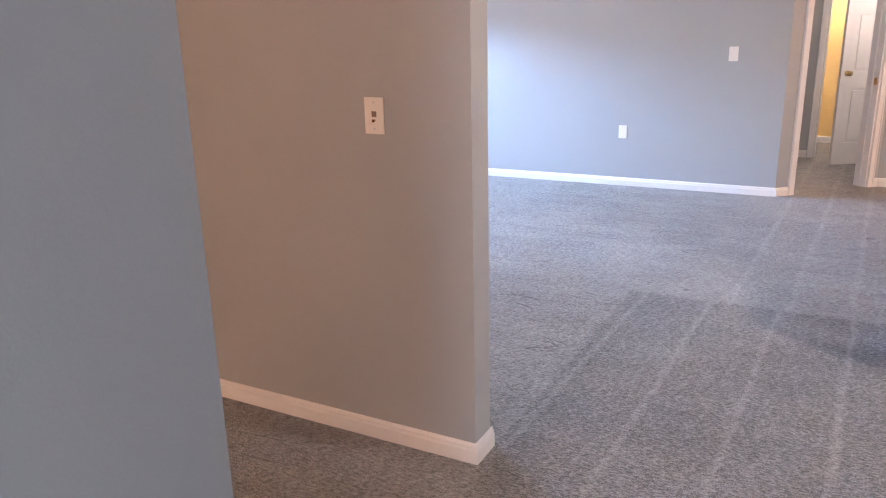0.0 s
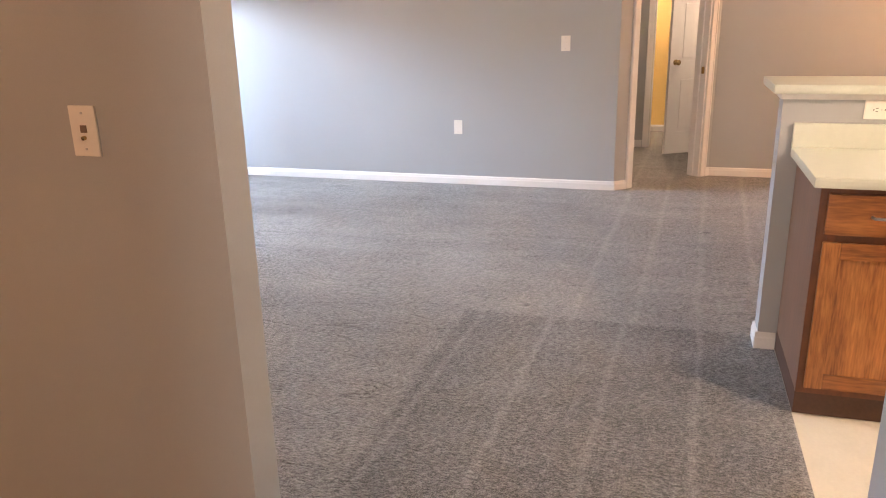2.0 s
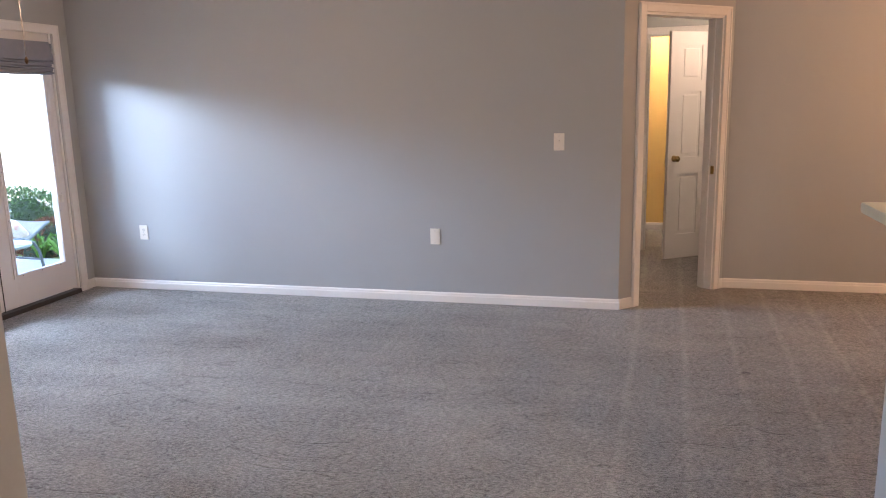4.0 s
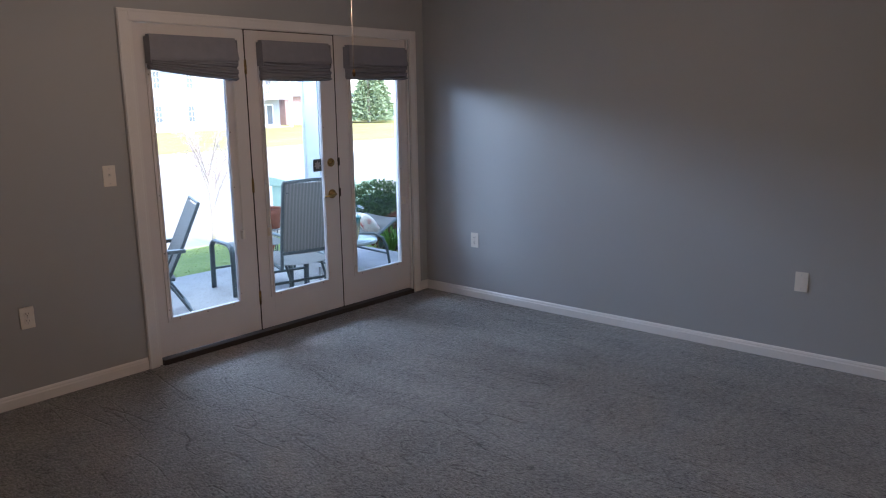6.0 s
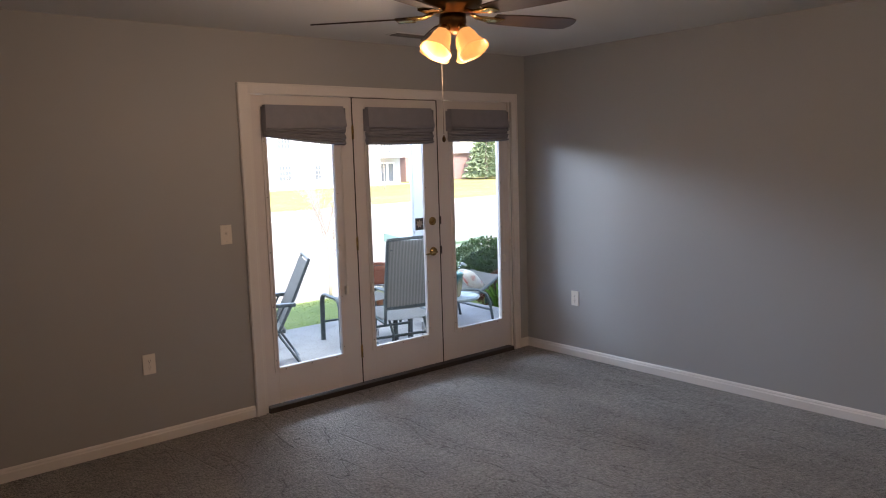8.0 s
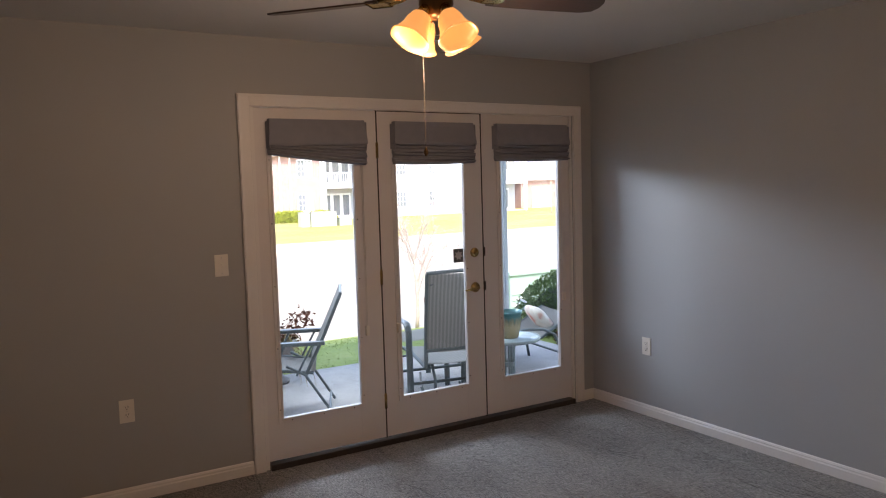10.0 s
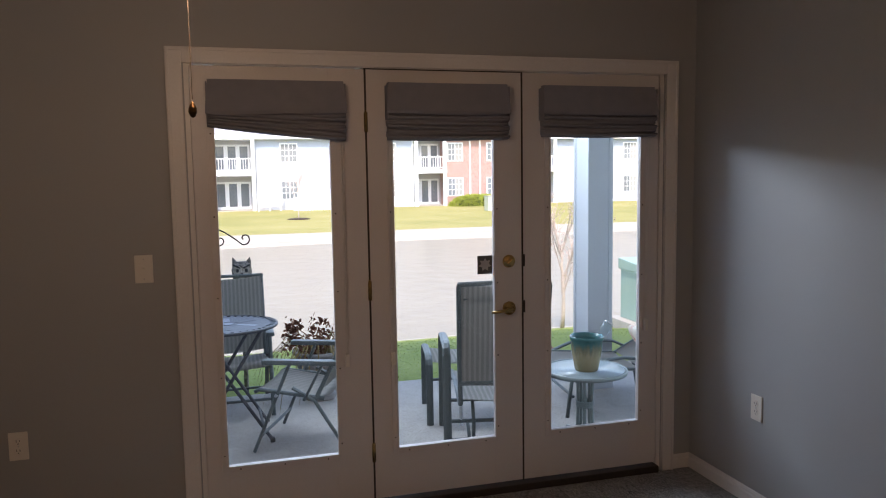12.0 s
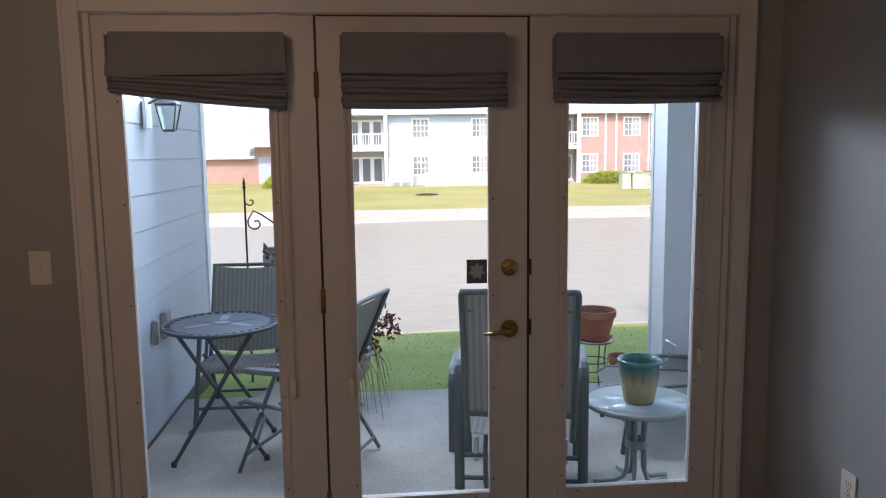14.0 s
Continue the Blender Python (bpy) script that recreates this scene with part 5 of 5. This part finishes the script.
arc = spiral(0.075, 1.335, 0.012, 0.062, 8.5, 2.6) + [(0.06, 0, 1.43), (0.12, 0, 1.40), (0.19, 0, 1.35)] + spiral(0.275, 1.345, 0.055, 0.010, 4.4, 10.2)
part("scroll_arm", tubed(arc, 0.006, 6), RUST, hook)
part("small_scroll", tubed(spiral(0.042, 1.50, 0.034, 0.008, 3.4, 8.5), 0.005, 6), RUST, hook)
OWLMAT = blend_material("owl_feather_paint", [(0.05, 0.045, 0.04), (0.13, 0.115, 0.10), (0.36, 0.32, 0.27)], 26, rough=0.6, bump=0.3, dist=0.004, fine=70)
bm = bmesh.new()
lathe(bm, [(0.0, 0.0), (0.02, 0.0), (0.02, 0.5), (0.06, 0.51), (0.085, 0.60), (0.10, 0.72), (0.092, 0.82), (0.075, 0.87), (0.082, 0.90), (0.086, 0.945), (0.075, 0.985), (0.05, 1.005), (0.0, 1.01)], 24)
for s in (-1, 1):
    lathe(bm, [(0.026, 0.0), (0.018, 0.025), (0.0, 0.06)], 10, pose(s * 0.055, 0, 0.985, 0, s * 18))
    lathe(bm, [(0.028, 0.0), (0.026, 0.010), (0.014, 0.014), (0, 0.014)], 14, pose(s * 0.034, -0.075, 0.94, 90))
lathe(bm, [(0.012, 0), (0.0, 0.03)], 8, pose(0, -0.082, 0.915, 110))
feathers = len(bm.faces)
for x in (-1, 1):
    lathe(bm, [(0.040, 0.0), (0.038, 0.007), (0.030, 0.010), (0.0, 0.010)], 16, pose(x * 0.036, -0.083, 0.945, 90, 0, x * 14))
lathe(bm, [(0.045, 0.0), (0.040, 0.008), (0.0, 0.010)], 14, pose(0, -0.072, 0.855, 90))
pale = len(bm.faces)
for x in (-1, 1):
    lathe(bm, [(0.015, 0.0), (0.013, 0.006), (0.0, 0.007)], 12, pose(x * 0.036, -0.092, 0.948, 90))
    box(bm, -0.034, 0.030, -0.012, 0.004, -0.007, 0.007, 0.003, pose(x * 0.040, -0.090, 0.978, 0, -x * 24, 0))
lathe(bm, [(0.013, 0), (0.010, 0.014), (0.0, 0.034)], 8, pose(0, -0.088, 0.925, 115))
bm.faces.ensure_lookup_table()
for i in range(feathers, len(bm.faces)):
    bm.faces[i].material_index = 1 if i < pale else 2
owl = mesh_object("owl_decoy", bm, [OWLMAT, blend_material("owl_pale_face", [(0.20, 0.18, 0.15), (0.38, 0.35, 0.30), (0.50, 0.46, 0.40)], 40, rough=0.6, fine=110), SLOT], False)
owl.matrix_basis = pose(-2.26, 2.78, ground_z(-2.26, 2.78) - 0.02) @ Matrix.Diagonal((0.93, 0.93, 1.085, 1))
tagged(owl, "brown plastic owl decoy on a stake", "garden ornament")

# wall lantern and outlet boxes on the siding
lan = thing("wall_lantern", "dark metal and glass wall lantern on the siding", "lantern", pose(-2.806, 1.735, 1.725))
part("back_plate", boxed(0.0, 0.02, -0.055, 0.055, 0.02, 0.21, 0.004), SIDETRIM, lan)
part("arm", tubed([(0.02, 0, 0.16), (0.08, 0, 0.185), (0.13, 0, 0.175)], 0.008, 8), DARKMETAL, lan)
part("roof", lathed([(0.085, 0.150), (0.088, 0.155), (0.05, 0.175), (0.01, 0.19), (0, 0.195)], 4, pose(0.13, 0, 0, 0, 0, 45)), DARKMETAL, lan)
part("base", lathed([(0, 0.0), (0.042, 0.0), (0.045, 0.012), (0, 0.014)], 4, pose(0.13, 0, 0, 0, 0, 45)), DARKMETAL, lan)
for k in range(4):
    m = pose(0.13, 0, 0, 0, 0, 45 + 90 * k)
    part("bar", tubed([m @ Vector((0.043, 0, 0.01)), m @ Vector((0.080, 0, 0.152))], 0.004, 6), DARKMETAL, lan)
part("lantern_glass", lathed([(0.039, 0.014), (0.074, 0.150)], 4, pose(0.13, 0, 0, 0, 0, 45)), CLEAR, lan, "clear lantern glass")
for y, h, w in ((1.86, 0.16, 0.055), (1.64, 0.14, 0.02)):
    boxob = thing("outdoor_outlet", "grey weatherproof outlet box on the siding", "outlet", pose(-2.806, y, 0.58))
    part("body", boxed(0.0, 0.026, -w, w, -h / 2, h / 2, 0.005), STONE, boxob)
    part("lid", boxed(0.0255, 0.032, -w * 0.9, w * 0.9, -h / 2.2, h / 2.2, 0.003), STONE, boxob)
# ---- plants on the near bank ----
LEAFGREEN = blend_material("boxwood_leaf", [(0.035, 0.07, 0.022), (0.065, 0.115, 0.035), (0.10, 0.15, 0.05)], 9, bump=0.1)
HOSTA = blend_material("bright_hosta_leaf", [(0.06, 0.13, 0.02), (0.10, 0.20, 0.03), (0.15, 0.26, 0.05)], 9, bump=0.1)
BARK = blend_material("grey_bark", [(0.38, 0.31, 0.27), (0.48, 0.40, 0.35), (0.55, 0.47, 0.42)], 14, bump=0.5, dist=0.006)
TWIG = blend_material("pale_twig", [(0.40, 0.31, 0.27), (0.50, 0.41, 0.36), (0.56, 0.48, 0.43)], 14)
BLOSSOM = blend_material("pale_pink_bud", [(0.52, 0.36, 0.31), (0.62, 0.48, 0.42), (0.70, 0.60, 0.54)], 14)


def bush(x, y, z, rx, ry, rz, n, size, mat, label, seed, category="bush"):
    ob = thing("bush", label, category, pose(x, y, z))
    rng = random.Random(seed)
    lumps = [(unit(rng), 0.75 + 0.3 * rng.random()) for _ in range(9)]

    def place(r):
        d = unit(r)
        d.z = abs(d.z)
        k = 0.80 + 0.15 * r.random() + 0.10 * max(d.dot(a) * b for a, b in lumps)
        return Vector((d.x * rx * k, d.y * ry * k, d.z * rz * k)), d + unit(r) * 0.9

    # filler core, coloured nearly black for the shade between the leaves
    bm = bmesh.new()
    bmesh.ops.create_icosphere(bm, subdivisions=3, radius=1)
    for v in bm.verts:
        k = 0.80 + 0.10 * noise.noise(v.co * 2.5 + Vector((seed, 0, 0)))
        v.co = (v.co.x * rx * k, v.co.y * ry * k, max(-0.02, v.co.z * rz * k))
    part("inner_mass", bm, material("foliage_inner_shade", (0.018, 0.03, 0.012), 0.95, vary=0.3, scale=20, bump=0.4), ob)
    leaf_cloud("foliage", n, place, size, mat, ob, seed, kind="stuff")
    return ob


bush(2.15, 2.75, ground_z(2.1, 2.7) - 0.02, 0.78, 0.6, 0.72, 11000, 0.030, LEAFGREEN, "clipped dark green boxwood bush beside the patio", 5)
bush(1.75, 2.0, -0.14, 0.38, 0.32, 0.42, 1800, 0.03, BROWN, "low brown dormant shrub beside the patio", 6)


def strap_plant(x, y, z, n, h, mat, label, seed):
    ob = thing("strap_leaf_plant", label, "plant", pose(x, y, z), "leafy plants beside the patio")
    rng = random.Random(seed)
    for k in range(n):
        a, rr, up = rng.random() * 6.283, h * (0.35 + 0.5 * rng.random()), h * (0.7 + 0.5 * rng.random())
        c, s = math.cos(a), math.sin(a)
        part("leaf", tubed([(0.02 * c, 0.02 * s, 0), (rr * 0.35 * c, rr * 0.35 * s, up * 0.6), (rr * 0.8 * c, rr * 0.8 * s, up), (rr * 1.2 * c, rr * 1.2 * s, up * 0.85)], [0.008, 0.017, 0.014, 0.001], 5, 0.2), mat, ob)
    return ob


for i, (x, y) in enumerate(((1.32, 1.45), (1.42, 1.85), (1.30, 1.05), (1.55, 1.6))):
    strap_plant(x, y, -0.14, 26, 0.24, HOSTA, "bright green strap-leaved plant at the patio edge", 30 + i)


def bare_tree(x, y, z, height, seed, label, spread=0.55, buds=True):
    """A young bare tree: a tapered trunk, limbs and many twigs with buds."""
    ob = thing("young_tree", label, "tree", pose(x, y, z))
    rng = random.Random(seed)
    bends = [Vector((0.02 * math.sin(k * 1.3), 0.02 * math.cos(k * 1.1), height * 0.55 * k / 5)) for k in range(6)]
    part("trunk", tubed(bends, [0.040, 0.036, 0.032, 0.027, 0.022, 0.016], 8), BARK, ob, smooth=True)
    tips = []
    for k in range(11):
        t = 2 + 3 * rng.random()
        base = bends[int(t)].lerp(bends[min(5, int(t) + 1)], t % 1)
        a = k * 2.4 + rng.random()
        ln = height * (0.35 + 0.2 * rng.random())
        d = Vector((math.cos(a) * spread, math.sin(a) * spread, 0.9)).normalized()
        pts = [base, base + d * ln * 0.4 + Vector((0, 0, 0.05)), base + d * ln * 0.75 + unit(rng) * 0.05, base + d * ln]
        part("limb", tubed(pts, [0.014, 0.010, 0.007, 0.003], 6), BARK, ob)
        bm = bmesh.new()
        for j in range(14):
            f = 0.25 + 0.75 * rng.random()
            q = base + d * ln * f
            e = (d + unit(rng) * 0.9).normalized()
            l2 = height * (0.07 + 0.13 * rng.random())
            tube(bm, [q, q + e * l2 * 0.5 + Vector((0, 0, 0.01)), q + e * l2], [0.005, 0.004, 0.002], 4)
            tips += [(q + e * l2 * u, e) for u in (0.4, 0.7, 1.0)]
        part("twigs", bm, TWIG, ob)
    if buds:
        leaf_cloud("buds", 1800, lambda r: (lambda p: (p[0] + unit(r) * 0.02, p[1] + unit(r)))(tips[r.randrange(len(tips))]), 0.028, BLOSSOM, ob, seed + 1, "pale pink buds", kind="stuff")
    return ob


bare_tree(3.14, 8.4, ground_z(3.14, 8.4) - 0.02, 2.6, 4, "slim bare young tree with pale buds on the lawn", 0.36)

# green utility box on the bank
UGREEN = material("utility_green_paint", (0.30, 0.42, 0.36), 0.45, vary=0.08, scale=4, bump=0.03)
ub = thing("utility_box", "green metal utility box with louvres on a pad", "utility box", pose(4.0, 6.1, ground_z(4, 6.1)))
part("pad", boxed(-0.85, 0.85, -0.7, 0.7, -0.1, 0.06, 0.01), CONCRETE, ub)
part("cabinet", boxed(-0.72, 0.72, -0.55, 0.55, 0.06, 0.80, 0.02), UGREEN, ub)
bm = boxed(-0.75, 0.75, -0.59, 0.57, 0.80, 0.96, 0.012)
for v in bm.verts:
    if v.co.z > 0.88 and v.co.y < 0:
        v.co.z -= 0.10
part("lid", bm, UGREEN, ub)
for k in range(3):
    part("louvre", boxed(-0.68, -0.42, -0.575, -0.548, 0.30 + 0.10 * k, 0.34 + 0.10 * k, 0.004), SIDETRIM, ub)

# ---- the far bank: apartment building ----
BRICK = blend_material("pink_red_brick", [(0.34, 0.21, 0.185), (0.40, 0.26, 0.23), (0.46, 0.31, 0.28)], 3, bump=0.2, dist=0.01, fine=18)
WSIDE = material("white_vinyl_siding", (0.43, 0.44, 0.47), 0.6, vary=0.03, scale=1, fine=8, stretch=(0.1, 0.1, 1), bump=0.2, dist=0.01)
BSIDE = material("blue_grey_siding", (0.36, 0.41, 0.50), 0.6, vary=0.03, scale=1, fine=8, stretch=(0.1, 0.1, 1), bump=0.2, dist=0.01)
ROOFING = blend_material("grey_shingle", [(0.27, 0.265, 0.275), (0.35, 0.345, 0.355), (0.42, 0.415, 0.42)], 2, bump=0.3, dist=0.02, fine=9)
WINDOWGLASS = material("dark_window_glass", (0.17, 0.19, 0.21), 0.12, vary=0.3, scale=0.6, bump=0.0)
BLIND = material("pale_blind", (0.30, 0.30, 0.285), 0.7, vary=0.05)
BY, BZ = 55.0, -0.83


def far_window(parent, x, z, w=1.35, h=1.5, y=BY, blind=False, grid=True):
    win = part("window", boxed(x - w / 2, x + w / 2, y - 0.05, y + 0.02, z, z + h), SIDETRIM, parent, "white framed window")
    hw = w / 2 - 0.10
    for s in (-1, 1):
        cx = x + s * (hw / 2 + 0.02)
        part("pane", boxed(cx - hw / 2 + 0.02, cx + hw / 2 - 0.02, y - 0.062, y - 0.051, z + 0.10, z + h - 0.10), BLIND if blind and s > 0 else WINDOWGLASS, win)
    if grid:
        bm = bmesh.new()
        for k in (1, 2):
            zz = z + 0.10 + (h - 0.2) * k / 3
            box(bm, x - hw, x + hw, y - 0.072, y - 0.063, zz - 0.02, zz + 0.02)
        for s in (-1, 1):
            box(bm, x + s * hw / 2 - 0.015, x + s * hw / 2 + 0.02, y - 0.071, y - 0.064, z + 0.1, z + h - 0.1)
        part("muntins", bm, SIDETRIM, win)
    return win


def wing(parent, x0, x1, mat, windows, y=BY, band=None, door_x=()):
    wall = part("wall", boxed(x0, x1, y, y + 9, BZ - 0.5, BZ + 5.55), mat, parent)
    if band:
        part("frieze", boxed(x0, x1, y - 0.03, y + 0.001, BZ + 4.55, BZ + 5.5), band, parent, "blue-grey siding band under the eave")
    for x, blind in windows:
        for z in (BZ + 0.75, BZ + 3.55):
            far_window(parent, x, z, y=y, blind=blind)
    part("downspout", boxed(x1 - 0.12, x1 - 0.02, y - 0.10, y - 0.001, BZ, BZ + 5.5), SIDETRIM, parent)
    return wall


def balcony_bay(parent, x0, x1, y=BY):
    """A recessed bay: glazed doors on both floors, posts, a balcony with a picket rail."""
    part("wall", boxed(x0, x1, y + 1.6, y + 9, BZ - 0.5, BZ + 5.55), WSIDE, parent)
    part("balcony_floor", boxed(x0, x1, y - 0.5, y + 1.6, BZ + 2.62, BZ + 2.90), SIDETRIM, parent)
    part("bay_ceiling", boxed(x0, x1, y - 0.5, y + 1.6, BZ + 5.30, BZ + 5.55), SIDETRIM, parent)
    part("bay_slab", boxed(x0, x1, y - 0.3, y + 1.6, BZ - 0.3, BZ + 0.05), CONCRETE, parent)
    for x in (x0 + 0.15, x1 - 0.15):
        part("post", boxed(x - 0.13, x + 0.13, y - 0.45, y - 0.19, BZ, BZ + 5.3), SIDETRIM, parent)
    rail = part("railing", boxed(x0, x1, y - 0.42, y - 0.34, BZ + 3.86, BZ + 3.94), SIDETRIM, parent, "white picket railing")
    part("bottom_rail", boxed(x0, x1, y - 0.42, y - 0.34, BZ + 3.0, BZ + 3.07), SIDETRIM, rail)
    n = int((x1 - x0) / 0.19)
    for k in range(n):
        x = x0 + (k + 0.5) * (x1 - x0) / n
        part("picket", boxed(x - 0.025, x + 0.025, y - 0.40, y - 0.36, BZ + 3.06, BZ + 3.87), SIDETRIM, rail)
    c = (x0 + x1) / 2
    for z in (BZ + 0.08, BZ + 2.92):
        w = min(0.88, (x1 - x0) / 3.4)
        d = part("glazed_door", boxed(c - 1.5 * w, c + 1.5 * w, y + 1.53, y + 1.602, z, z + 2.1), SIDETRIM, parent, "white triple glazed door")
        for k in (-1, 0, 1):
            part("pane", boxed(c + k * w - 0.33 * w, c + k * w + 0.33 * w, y + 1.515, y + 1.529, z + 0.2, z + 1.95), WINDOWGLASS, d)


def roof(parent, x0, x1, y0, y1, z, rise, over=0.5):
    bm = bmesh.new()
    ym = (y0 + y1) / 2
    a = [bm.verts.new(p) for p in ((x0 - over, y0 - over, z), (x1 + over, y0 - over, z), (x1 + over, y1 + over, z), (x0 - over, y1 + over, z), (x0 + 2.5, ym, z + rise), (x1 - 2.5, ym, z + rise))]
    for f in ((0, 1, 5, 4), (1, 2, 5), (2, 3, 4, 5), (3, 0, 4), (3, 2, 1, 0)):
        bm.faces.new([a[i] for i in f])
    r = part("roof", bm, ROOFING, parent, "grey shingle roof")
    part("fascia", boxed(x0 - over, x1 + over, y0 - over - 0.04, y0 - over + 0.05, z - 0.18, z + 0.06), SIDETRIM, r)


apt = thing("apartment_building", "two-storey brick and white sided apartments with balconies", "building")
wing(apt, -9.2, -3.7, BRICK, [(-8.0, False), (-5.2, False)])
balcony_bay(apt, -3.7, -0.4)
wing(apt, -0.4, 11.8, WSIDE, [(2.1, False), (6.65, True), (9.75, True)], band=BSIDE)
balcony_bay(apt, 11.8, 14.45)
wing(apt, 14.45, 20.05, BRICK, [(15.25, True), (18.6, True)])
for x in (16.5, 17.35):
    part("downspout", boxed(x - 0.06, x + 0.06, BY - 0.10, BY - 0.001, BZ, BZ + 5.5), SIDETRIM, apt)
balcony_bay(apt, 20.05, 24.0)
wing(apt, 24.0, 37.0, WSIDE, [(27.4, False), (31.0, True), (34.6, False)], band=BSIDE)
balcony_bay(apt, 37.0, 41.2)
roof(apt, -9.2, 41.2, BY, BY + 9, BZ + 5.5, 3.4)

garage = thing("brick_house", "brick house with grey roof and a pale blue door", "building")
part("wall", boxed(-26, -8.6, 64, 78, BZ - 0.5, BZ + 2.3), BRICK, garage)
roof(garage, -26, -8.6, 64, 78, BZ + 2.3, 5.6)
part("porch_roof", boxed(-12.2, -8.4, 61.9, 64, BZ + 3.1, BZ + 3.35), SIDETRIM, garage)
part("porch_wall", boxed(-11.6, -8.6, 63.2, 64.5, BZ - 0.5, BZ + 3.1), BRICK, garage)
part("entry_door", boxed(-11.3, -10.0, 63.12, 63.21, BZ - 0.1, BZ + 2.3), BSIDE, garage, "pale blue door")

gable = thing("gable_house", "brick gabled house with pale door beyond the pond", "building")
part("wall", boxed(44.5, 54.0, 60, 70, BZ - 0.5, BZ + 3.0), BRICK, gable)
bm = bmesh.new()
a = [bm.verts.new(p) for p in ((44.0, 59.6, BZ + 2.9), (54.5, 59.6, BZ + 2.9), (49.2, 59.6, BZ + 5.4), (44.0, 70, BZ + 2.9), (54.5, 70, BZ + 2.9), (49.2, 70, BZ + 5.4))]
for f in ((0, 1, 2), (3, 5, 4), (0, 2, 5, 3), (1, 4, 5, 2), (0, 3, 4, 1)):
    bm.faces.new([a[i] for i in f])
part("roof", bm, ROOFING, gable, "grey gabled roof")
part("garage_door", boxed(46.0, 48.4, 59.93, 60.01, BZ, BZ + 2.2), SIDETRIM, gable, "white garage door")

# hedges, boxes and planting on the far bank
FARLEAF = blend_material("spring_hedge_leaf", [(0.22, 0.26, 0.045), (0.32, 0.36, 0.065), (0.42, 0.45, 0.10)], 2, bump=0.2)
for i, (x, y, rx, rz, lab) in enumerate(((-7.6, 53.6, 2.0, 1.1, "rounded spring-green hedge by the brick wall"), (-4.8, 53.6, 0.9, 0.8, "rounded spring-green shrub by the brick wall"), (16.6, 53.4, 2.3, 0.9, "long clipped spring-green hedge"), (19.3, 53.4, 1.5, 0.85, "clipped spring-green shrub by brick wall"), (-8.6, 53.7, 0.8, 0.9, "small round green shrub at the brick corner"))):
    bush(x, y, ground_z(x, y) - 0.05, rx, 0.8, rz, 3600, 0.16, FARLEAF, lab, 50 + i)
for i, (x, y, w, h) in enumerate(((16.6, 46.5, 1.9, 1.0), (15.3, 46.7, 0.6, 1.0), (18.2, 46.4, 0.9, 0.5))):
    ob = thing("utility_cabinet", "pale utility cabinet on the far lawn", "utility box", pose(x, y, ground_z(x, y) - 0.02), "cabinets on the far lawn")
    part("cabinet", boxed(-w / 2, w / 2, -0.4, 0.4, 0, h, 0.04), material("pale_green_cabinet", (0.42, 0.45, 0.36), 0.5), ob)
    part("lid", boxed(-w / 2 - 0.03, w / 2 + 0.03, -0.44, 0.43, h, h + 0.07, 0.02), BLIND, ob)
bare_tree(1.7, 43.5, ground_z(1.7, 43.5), 3.6, 9, "thin staked young tree on the far lawn", 0.4, False)
mulch = thing("mulch_ring", "dark mulch ring round the far young tree", "mulch", pose(1.7, 43.5, ground_z(1.7, 43.5)))
part("mound", lathed([(0.75, -0.15), (0.7, 0.03), (0.4, 0.08), (0, 0.09)], 16), SOIL, mulch)
# patio furniture and low fence outside the white wing
fence = thing("low_fence", "low white fence on the far terrace", "fence")
for k in range(22):
    part("picket", boxed(2.2 + k * 0.22, 2.37 + k * 0.22, 53.2, 53.25, ground_z(5, 53.2) - 0.1, BZ + 1.0), SIDETRIM, fence)
part("rail", boxed(2.1, 7.1, 53.25, 53.3, BZ + 0.75, BZ + 0.85), SIDETRIM, fence)
rack = thing("garden_trellis", "pale garden trellis by the far terrace", "trellis")
for k in range(5):
    part("slat", boxed(-0.3, 1.3, 53.6, 53.65, BZ + 0.3 + k * 0.36, BZ + 0.42 + k * 0.36), SIDETRIM, rack)
for x in (-0.3, 0.5, 1.3):
    part("upright", boxed(x - 0.05, x + 0.05, 53.65, 53.70, BZ - 0.3, BZ + 2.1), SIDETRIM, rack)


def conifer(x, y, z, h, r, seed, label):
    ob = thing("conifer", label, "tree", pose(x, y, z))
    part("trunk", tubed([(0, 0, 0), (0.05, 0, h * 0.5), (0, 0, h)], [0.22, 0.14, 0.03], 8), BARK, ob)

    def place(q):
        f = q.random() ** 1.4
        tier = (f * 9) % 1
        rr = r * (1 - f) * (0.72 + 0.3 * (1 - tier)) * (0.45 + 0.6 * q.random() ** 0.5)
        a = q.random() * 6.283
        return Vector((rr * math.cos(a), rr * math.sin(a), 0.3 + f * (h - 0.3))), Vector((math.cos(a), math.sin(a), 0.1 - 0.5 * tier)) + unit(q) * 0.4

    leaf_cloud("foliage", 5200, place, 0.42, blend_material("blue_green_needles", [(0.17, 0.23, 0.13), (0.28, 0.35, 0.20), (0.38, 0.44, 0.27)], 1.5), ob, seed, kind="stuff")
    return ob


conifer(53.5, 57.0, ground_z(53, 57), 6.6, 2.5, 70, "tall blue-green spruce beyond the pond")
conifer(59.5, 62.0, ground_z(59, 62), 6.5, 2.6, 71, "blue-green spruce beside the gabled house")
bare_tree(33.0, 48.0, ground_z(33, 48), 6.0, 14, "bare budding tree on the far bank", 0.7)
bare_tree(38.0, 47.0, ground_z(38, 47), 5.0, 15, "bare budding tree on the far bank by the water", 0.8)
